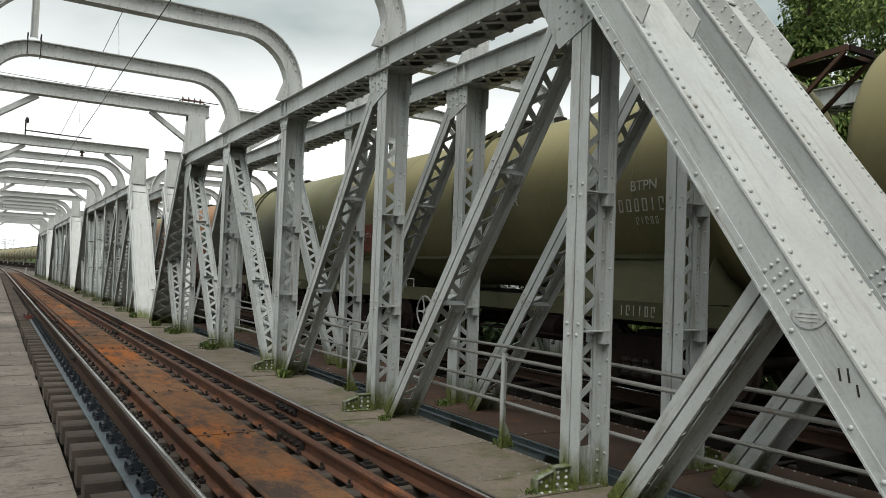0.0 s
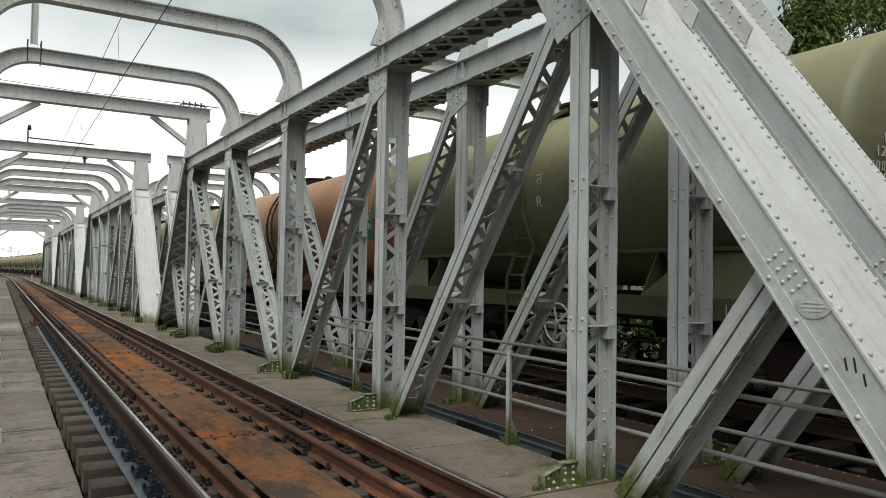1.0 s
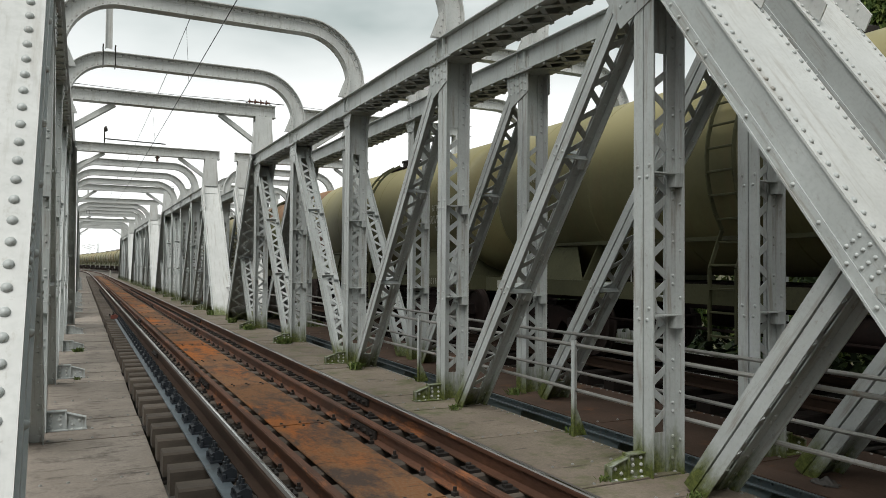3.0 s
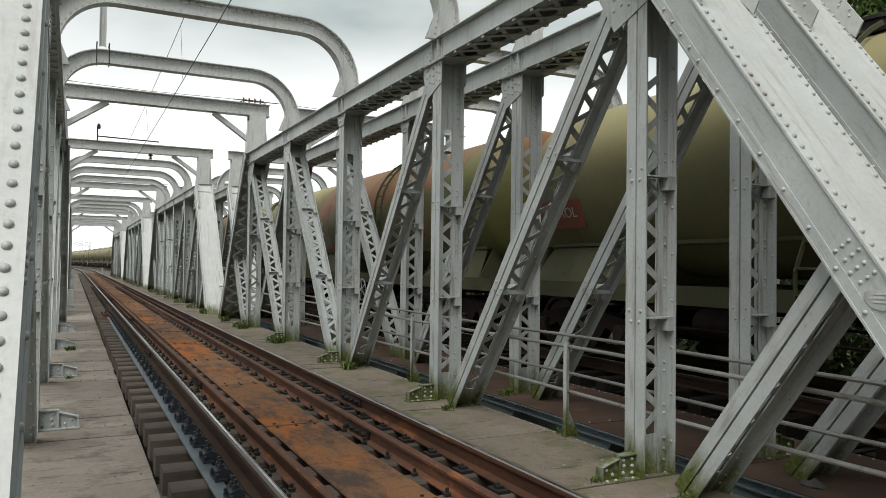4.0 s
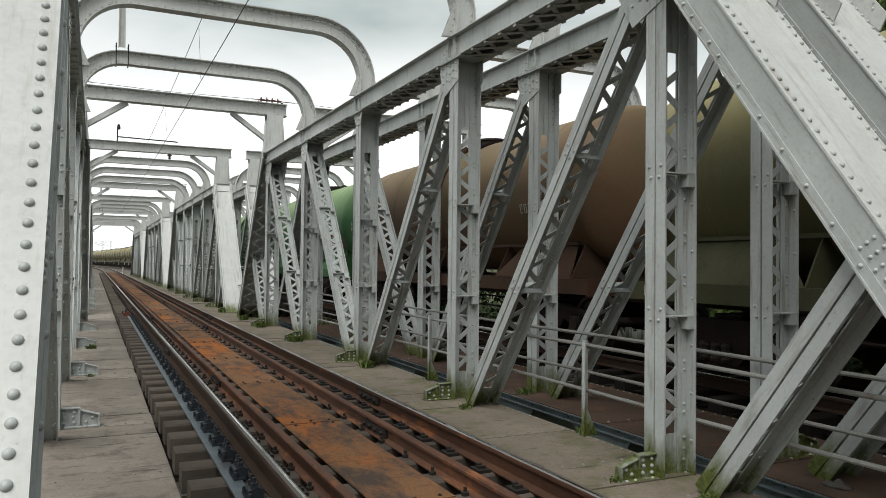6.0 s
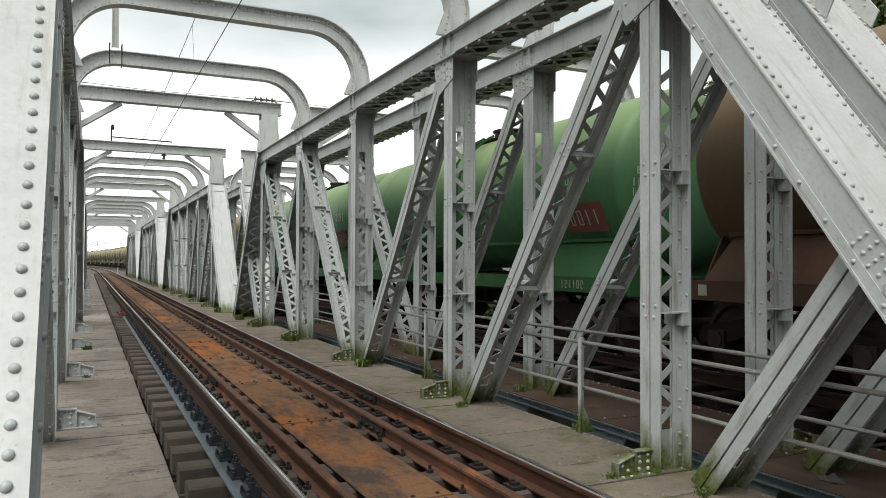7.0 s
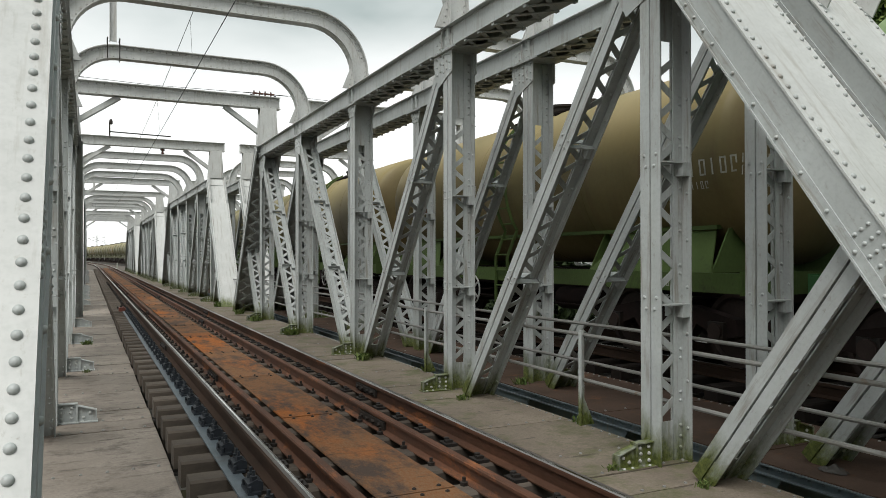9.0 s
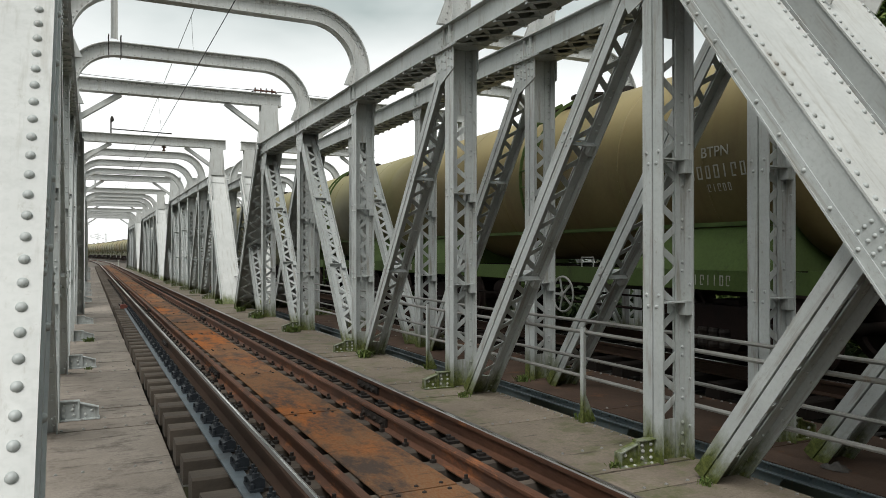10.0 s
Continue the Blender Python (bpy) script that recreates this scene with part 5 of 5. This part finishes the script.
def build_wagon(hand):
    """A bogie tank wagon, 12.42 m over its couplers, its near side towards -x; hand: which way the brake wheel stands from the ladder."""
    w = thing("tank_wagon", "bogie tank wagon with weathered cylindrical barrel", "wagon", None, "tank wagons")
    prof = []
    for k in range(9):
        a = math.pi / 2 * k / 8
        prof.append((max(0.02, TANK_R * math.sin(a)), -TANK_H - 0.34 * math.cos(a) + 0.02))
    seams = [-4.2, -2.5, -0.8, 0.9, 2.6, 4.3]
    for s in seams:
        prof += [(TANK_R, s - 0.02), (TANK_R + 0.006, s - 0.012), (TANK_R + 0.006, s + 0.012), (TANK_R, s + 0.02)]
    for k in range(9):
        a = math.pi / 2 * (8 - k) / 8
        prof.append((max(0.02, TANK_R * math.sin(a)), TANK_H + 0.34 * math.cos(a) - 0.02))
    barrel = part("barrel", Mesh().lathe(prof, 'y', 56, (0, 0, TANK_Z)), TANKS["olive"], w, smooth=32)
    top = Mesh().lathe([(0.36, -0.05), (0.36, 0.12), (0.40, 0.13), (0.40, 0.17), (0.05, 0.21)], 'z', 20, (0, 0, TANK_Z + TANK_R))
    part("manhole", top, OILY, w, smooth=30)
    for y in (-1.0, 1.1):
        part("valve", Mesh().lathe([(0.12, -0.05), (0.12, 0.13), (0.05, 0.16)], 'z', 12, (0, y, TANK_Z + TANK_R)), OILY, w)
    walkway = Mesh()
    for sx in (-1, 1):
        for x in (0.46, 0.56, 0.66):
            z = TANK_Z + math.sqrt(TANK_R ** 2 - x * x)
            walkway.box(sx * x - 0.04, sx * x + 0.04, -0.85, 0.85, z + 0.02, z + 0.045)
        for y in (-0.8, 0, 0.8):
            walkway.bar((sx * 0.40, y, TANK_Z + 1.40), (sx * 0.72, y, TANK_Z + 1.27), 0.05, 0.05)
    part("top_walkway", walkway, BOGIE, w)
    # underframe
    for sx in (-1, 1):
        xs = sorted((sx * 1.46, sx * 1.448))
        q = Mesh().box(xs[0], xs[1], -5.73, 5.73, 1.00, 1.25)
        xs2 = sorted((sx * 1.448, sx * 1.37))
        q.box(xs2[0], xs2[1], -5.73, 5.73, 1.00, 1.012).box(xs2[0], xs2[1], -5.73, 5.73, 1.238, 1.25)
        part("sole_bar", q, SILLS["olive"], w)
        q = Mesh().bar((sx * 1.12, -5.1, 1.84), (sx * 1.12, 5.1, 1.84), 0.10, 0.055)
        part("barrel_angle", q, SILLS["olive"], w)
        for yb in (-1, 1):
            q = Mesh()
            pts_low = [(sx * 1.44, yb * 2.75, 1.252), (sx * 1.44, yb * 5.25, 1.252)]
            pts_top = [(sx * 1.13, yb * 3.30, 1.80), (sx * 1.13, yb * 5.05, 1.80)]
            b = len(q.v)
            for off in (0, 0.02):
                for p in (pts_low[0], pts_low[1], pts_top[1], pts_top[0]):
                    q.v.append(Vector((p[0] - sx * off, p[1], p[2])))
            q.f += [(b, b + 1, b + 2, b + 3), (b + 7, b + 6, b + 5, b + 4)]
            for i in range(4):
                j = (i + 1) % 4
                q.f.append((b + i, b + j, b + 4 + j, b + 4 + i))
            part("saddle_plate", q, SILLS["olive"], w)
    q = Mesh()
    q.box(-0.30, 0.30, -5.73, 5.73, 0.86, 1.25)
    for y in (-3.2, -1.5, 0, 1.5, 3.2):
        q.box(-1.37, 1.37, y - 0.06, y + 0.06, 1.02, 1.22)
    part("centre_sill", q, BOGIE, w)
    for yb in (-1, 1):
        q = Mesh()
        a0, a1 = sorted((yb * 5.732, yb * 5.76))
        q.box(-1.46, 1.46, a0, a1, 0.98, 1.27)
        part("headstock", q, SILLS["olive"], w)
        q = Mesh()
        a0, a1 = sorted((yb * 5.76, yb * 6.12))
        q.box(-0.13, 0.13, a0, a1, 0.92, 1.14)
        a0, a1 = sorted((yb * 6.12, yb * 6.21))
        q.box(-0.20, 0.20, a0, a1, 0.86, 1.18)
        part("coupler", q, OILY, w)
        for y in (2.75, 5.25):
            q = Mesh()
            out = [(-1.42, 1.252), (1.42, 1.252), (1.12, 1.82)]
            for k in range(9):
                a = -math.radians(42) - math.radians(96) * k / 8
                out.append((math.cos(a) * TANK_R, TANK_Z + math.sin(a) * TANK_R + 0.0))
            out.append((-1.12, 1.82))
            q.prism(out, 'y', yb * y * 1.0 - 0.012, yb * y * 1.0 + 0.012)
            part("saddle_rib", q, SILLS["olive"], w)
    # ladders, one on each side
    for sx in (-1, 1):
        q = Mesh()
        line = []
        for k in range(14):
            a = math.radians(-52 + 118 * k / 13)
            line.append((sx * math.cos(a) * (TANK_R + 0.10), TANK_Z + math.sin(a) * (TANK_R + 0.10)))
        line = [(sx * 1.50, 0.55), (sx * 1.50, 1.45)] + [p for p in line if p[1] > 1.9]
        ly = sx * 0.14
        for dy in (ly - 0.21, ly + 0.21):
            for p, r in zip(line, line[1:]):
                q.bar((p[0], dy, p[1]), (r[0], dy, r[1]), 0.055, 0.018, (0, 1, 0))
        part("ladder", q, SILLS["olive"], w)
        for k in range(13):
            z = 0.62 + 0.29 * k
            for p, r in zip(line, line[1:]):
                if p[1] <= z < r[1]:
                    u = (z - p[1]) / (r[1] - p[1])
                    part("rung", Mesh().tube([(p[0] + (r[0] - p[0]) * u, ly - 0.21, z), (p[0] + (r[0] - p[0]) * u, ly + 0.21, z)], 0.016, 5), SILLS["olive"], w)
        part("brake_wheel", spoked_wheel(0.285), HANDWHEEL, w, "grey spoked hand brake wheel", Matrix.Translation((sx * 1.56, -sx * (0.90 if hand > 0 else -1.26), 0.80)))
        part("brake_spindle", Mesh().tube([(sx * 1.56, -sx * (0.90 if hand > 0 else -1.26), 0.80), (sx * 0.9, -sx * (0.90 if hand > 0 else -1.26), 0.80)], 0.025, 6), BOGIE, w)
        part("air_tank", Mesh().lathe([(0.05, -0.55), (0.20, -0.5), (0.20, 0.5), (0.05, 0.55)], 'y', 14, (sx * 0.75, sx * hand * 1.6, 0.72)), BOGIE, w, smooth=40)
        part("brake_rod", Mesh().tube([(sx * 1.0, -2.6, 0.62), (sx * 1.0, 2.6, 0.66)], 0.022, 6), BOGIE, w)
        gy = -sx * hand * 1.75
        part("grab_handle", Mesh().tube([(sx * 1.43, gy - 0.15, 1.24), (sx * 1.43, gy - 0.15, 1.40), (sx * 1.43, gy + 0.15, 1.40), (sx * 1.43, gy + 0.15, 1.24)], 0.012, 6), HANDWHEEL, w)
        part("label_plate", Mesh().box(*sorted((sx * 1.462, sx * 1.468)), -sx * 5.25 - 0.07, -sx * 5.25 + 0.07, 1.06, 1.20), WHITE_MARK, w, "small white plate")
        part("painted_number", SMALL, None, w, m=Matrix.Translation((sx * 1.463, sx * 4.35, 1.125)) @ Matrix.Rotation(sx * math.pi / 2, 4, 'Z') @ Matrix.Rotation(math.pi / 2, 4, 'X'))
    # bogies
    for yb in (-1, 1):
        b = part("bogie", Mesh().box(-1.05, 1.05, -0.22, 0.22, 0.45, 0.86), BOGIE, w, "brown-black cast bogie", Matrix.Translation((0, yb * BOGIE_Y, 0)))
        for sx in (-1, 1):
            q = Mesh()
            x0, x1 = sorted((sx * 1.06, sx * 1.24))
            q.prism([(-1.32, 0.46), (-1.28, 0.66), (-0.55, 0.80), (0.55, 0.80), (1.28, 0.66), (1.32, 0.46), (1.05, 0.40), (0.62, 0.56), (0.36, 0.24), (-0.36, 0.24), (-0.62, 0.56), (-1.05, 0.40)], 'x', x0, x1)
            part("side_frame", q, BOGIE, b)
            for y in (-0.18, 0, 0.18):
                part("spring", Mesh().lathe([(0.075, 0.26), (0.085, 0.30), (0.07, 0.34), (0.085, 0.38), (0.07, 0.42), (0.085, 0.46), (0.075, 0.50)], 'z', 10, (sx * 1.25, y, 0)), OILY, b)
            for y in (-AXLE, AXLE):
                part("axle_box", Mesh().box(*sorted((sx * 1.10, sx * 1.30)), y - 0.13, y + 0.13, 0.38, 0.62), OILY, b)
        for y in (-AXLE, AXLE):
            q = Mesh()
            for sx in (-1, 1):
                rim = [(0.10, -0.07), (0.13, -0.05), (0.40, -0.02), (0.44, -0.065), (0.53, -0.065), (0.53, -0.035), (0.50, -0.02), (0.495, 0.065), (0.43, 0.065), (0.40, 0.02), (0.13, 0.05), (0.10, 0.09)]
                q.lathe([(r, sx * t) for r, t in rim], 'x', 28, (sx * 0.873, 0, 0))
            q.lathe([(0.085, -1.15), (0.085, 1.15)], 'x', 12)
            q.lathe([(0.11, -1.33), (0.11, -1.29)], 'x', 12).lathe([(0.11, 1.29), (0.11, 1.33)], 'x', 12)
            part("wheelset", q, WHEEL, b, "", Matrix.Translation((0, y, WHEEL_R)), smooth=35)
    return w


proto = {1: build_wagon(1), -1: build_wagon(-1)}
LOOKS = {-2: ("olive", "olive"), -1: ("olive", "olive"), 0: ("olive", "olive"), 1: ("dark", "olive"), 2: ("brown", "brown"), 3: ("olive", "olive"), 4: ("olive", "olive"),
         5: ("mixed", "olive"), 6: ("olive", "olive"), 7: ("umber", "brown"), 8: ("green", "green"), 9: ("green", "green"), 10: ("tan", "leaf"), 11: ("tan", "leaf"), 12: ("olive", "leaf")}
WORDS = {"olive": "dusty olive-green tank wagon with faded white lettering", "dark": "dark olive tank wagon with faded white lettering",
         "brown": "red-brown tank wagon with matching brown underframe", "mixed": "rust-patched green and brown tank wagon",
         "umber": "dark red-brown tank wagon with dull rust streaks", "green": "bright green tank wagon on a green underframe", "tan": "brown-olive tank wagon with streaky rust"}
HANDS = {1: -1, 4: -1, 5: 1, 6: -1, 8: 1, 9: 1, 10: 1, 11: -1}
train = []
used = set()
for k in range(-2, 37):
    hand = HANDS.get(k, 1 if (k * 7) % 5 < 3 else -1)
    if hand not in used:
        wagon = proto[hand]
        used.add(hand)
    else:
        wagon = copy_thing(proto[hand], Matrix.Identity(4))
    tank, sill = LOOKS.get(k, ("olive" if (k * 5) % 4 else "tan", "olive"))
    wagon["label"] = WORDS[tank]
    train.append((k, wagon, tank, sill))
for k, wagon, tank, sill in train:
    for o in wagon.children:
        kind = o.name.split(".")[0]
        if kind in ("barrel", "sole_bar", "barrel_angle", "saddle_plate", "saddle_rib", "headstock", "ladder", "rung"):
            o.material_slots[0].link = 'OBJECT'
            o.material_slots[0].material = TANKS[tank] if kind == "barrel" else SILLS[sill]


# painted marks on the barrel's near side (kind, what, size, y, z) and on its rear end (kind, what, size, x, z)
RETURN = [("text", "वापसी", 0.19, 4.2, 2.98), ("text", "R", 0.16, 4.2, 2.82)]
CODE = [("text", "BTPN", 0.19, -4.4, 2.74), ("bars", 11, 0.17, -4.4, 2.50), ("bars", 5, 0.10, -4.4, 2.30)]
GREEN_SIGN = [("bars", 4, 0.24, -4.5, 2.86), ("red", 1.05, 0.50, -4.5, 2.20), ("bars", 4, 0.26, -4.5, 2.20)]
MARKS = {
    0: RETURN + CODE + [("text", "1-2027", 0.17, 4.2, 2.66), ("red", 0.98, 0.62, 4.02, 2.27), ("text", "पेट्रोल", 0.28, 4.05, 2.36), ("text", "R", 0.26, -1.68, 2.72), ("text", "म", 0.28, 1.32, 3.03), ("text", "C", 0.28, 1.33, 2.73)],
    1: [("text", "त", 0.26, -0.66, 2.96), ("text", "R", 0.24, -0.66, 2.61), ("bars", 10, 0.17, -4.80, 2.69), ("bars", 4, 0.09, -4.80, 2.52), ("text", "12-27", 0.17, 4.45, 2.87), ("red", 1.35, 0.66, 4.50, 2.37), ("text", "PETROL", 0.23, 4.45, 2.49), ("bars", 8, 0.11, 4.35, 2.20)],
    2: RETURN + [("text", "C", 0.24, 1.46, 3.08), ("text", "ग", 0.24, 1.46, 2.82), ("text", "10-2024", 0.17, 4.22, 2.66), ("text", "PETROL", 0.24, 4.25, 2.42)],
    3: RETURN + [("bars", 11, 0.155, -4.5, 2.61), ("bars", 4, 0.09, -4.5, 2.44)],
    4: CODE + [("bars", 2, 0.13, 0.85, 2.86), ("bars", 1, 0.13, 0.85, 2.66), ("text", "2-27", 0.17, 4.50, 2.69), ("red", 1.15, 0.48, 4.55, 2.33), ("text", "PETROL", 0.24, 4.55, 2.35)],
    5: [("text", "बीटीपीएन", 0.19, -4.32, 2.96), ("bars", 11, 0.20, -4.2, 2.68), ("text", "9-23", 0.17, 4.95, 2.72), ("bars", 3, 0.12, 4.9, 2.42)],
    6: [("text", "N", 0.24, 0.71, 2.55), ("bars", 1, 0.18, 0.72, 2.89), ("bars", 11, 0.165, -4.85, 2.70), ("bars", 4, 0.09, -4.85, 2.52), ("text", "सी", 0.30, -1.0, 2.93), ("text", "F", 0.25, -1.0, 2.57)],
    7: [("text", "12-24", 0.20, 3.88, 2.81)] + CODE,
    8: GREEN_SIGN + [("bars", 3, 0.12, 3.9, 2.76), ("bars", 2, 0.12, 3.9, 2.54)],
    9: GREEN_SIGN + [("bars", 3, 0.14, -1.86, 2.72), ("bars", 2, 0.12, -1.86, 2.52), ("bars", 2, 0.10, 3.9, 2.70)],
    10: [("text", "वापसी", 0.19, 3.75, 3.05), ("text", "R", 0.16, 3.75, 2.89), ("text", "7-2023", 0.17, 3.75, 2.71), ("faint", "PETROL", 0.23, 3.75, 2.50),
         ("text", "N", 0.28, 1.03, 2.78), ("text", "उ", 0.30, 1.03, 2.42), ("bars", 9, 0.21, -4.95, 2.60), ("bars", 6, 0.10, -4.95, 2.38)],
}
END_MARKS = {
    8: [("text", "BTPN", 0.15, -0.97, 2.86), ("bars", 6, 0.12, -0.95, 2.69), ("bars", 6, 0.12, -0.95, 2.54), ("bars", 5, 0.08, -0.93, 2.38)],
    9: [("text", "BTPN", 0.15, -0.97, 2.86), ("bars", 6, 0.12, -0.95, 2.69), ("bars", 6, 0.12, -0.95, 2.54), ("bars", 5, 0.08, -0.93, 2.38)],
    10: [("text", "BTPN", 0.15, -0.97, 2.86), ("bars", 6, 0.12, -0.95, 2.69), ("bars", 6, 0.12, -0.95, 2.54), ("bars", 5, 0.08, -0.93, 2.38)],
    1: [("text", "R", 0.15, -0.98, 2.91), ("text", "12-27", 0.15, -0.97, 2.77), ("bars", 11, 0.09, -0.96, 2.63), ("text", "WR", 0.15, -0.96, 2.50)],
    2: [("green", 0.92, 0.66, -0.91, 2.63), ("text", "NCR", 0.19, -0.98, 2.84), ("bars", 8, 0.14, -0.96, 2.62), ("text", "R", 0.17, -0.98, 2.39)],
    3: [("text", "R", 0.15, -0.86, 2.93), ("text", "2-27", 0.15, -0.86, 2.80), ("bars", 11, 0.09, -0.88, 2.65), ("text", "CR", 0.15, -0.86, 2.53)],
}


def bulge(x, z, lift=0.0):
    """Point on the dished rear end of the barrel."""
    d = z - TANK_Z
    return Vector((x, -TANK_H + 0.02 - 0.34 * math.sqrt(max(0.0, 1 - (x * x + d * d) / TANK_R ** 2)) - lift, z))


def on_end(x, z):
    o, e = bulge(x, z), 0.01
    right = (bulge(x + e, z) - o).normalized()
    out = right.cross(bulge(x, z + e) - o).normalized()
    m = Matrix((right, out.cross(right), out)).transposed().to_4x4()
    return Matrix.Translation(o + out * 0.014) @ m


def end_panel(w, h, x, z):
    m, n = Mesh(), 9
    for j in range(n):
        for i in range(n):
            m.v.append(bulge(x + w * (i / (n - 1) - 0.5), z + h * (j / (n - 1) - 0.5), 0.005))
    for j in range(n - 1):
        for i in range(n - 1):
            a = j * n + i
            m.f.append((a, a + 1, a + n + 1, a + n))
    return m


def paint_marks(wagon, marks, place):
    lift = Matrix.Translation((0, 0, 0.004))
    for kind, what, size, u, z in marks:
        if kind in ("text", "faint"):
            part("lettering", letters(what, size, kind == "faint"), None, wagon, m=place(u, z) @ lift)
        elif kind == "bars":
            part("painted_number", bars(what, size), None, wagon, m=place(u, z) @ lift)
        elif kind == "green":
            part("marking_panel", end_panel(what, size, u, z), GREEN_MARK, wagon, "dark green painted panel")
        else:
            part("marking_panel", panel(what, size), None, wagon, "faded red warning panel", place(u, z))


for k, wagon, tank, sill in train:
    paint_marks(wagon, MARKS.get(k, CODE), on_tank)
    paint_marks(wagon, END_MARKS.get(k, ()), on_end)


lead = [w for k, w, tank, sill in train if k == 0][0]
platform = part("end_platform", Mesh().box(-0.25, 0.25, -6.30, -5.55, 4.20, 4.215), BOGIE, lead, "dark rusty angle-iron end platform")
for x in (-0.28, 0.28):
    part("side_rail", Mesh().bar((x, -5.50, 4.235), (x, -6.35, 4.285), 0.05, 0.07), SILLS["brown"], platform)
    part("stay", Mesh().bar((x, -6.32, 4.25), (x, -5.60, 3.62), 0.045, 0.045), SILLS["brown"], platform)
for y, z in ((-5.55, 4.235), (-6.35, 4.285)):
    part("cross_rail", Mesh().bar((-0.255, y, z), (0.255, y, z), 0.05, 0.07), BOGIE, platform)


def run(t):
    """How far the train has come by t seconds."""
    return 14.009 * t - 0.036 * t * t


def motions():
    for k, wagon, tank, sill in train:
        rows = []
        for i in range(21):
            t = 0.5 * i
            x, y, a = along(11.11 + W_PITCH * k - run(t), TRACK2)
            rows.append((t, pose(x, y, 0, 0, 0, math.degrees(a))))
        walk(wagon, rows)
        if not -1 <= k <= 12:
            continue
        for bogie in wagon.children:
            if not bogie.name.startswith("bogie"):
                continue
            for ws in bogie.children:
                if ws.name.startswith("wheelset"):
                    y = ws.matrix_basis.translation.y
                    walk(ws, [(i / 30, pose(0, y, WHEEL_R, math.degrees(run(i / 30) / WHEEL_R) % 360)) for i in range(0, 301)])


motions()
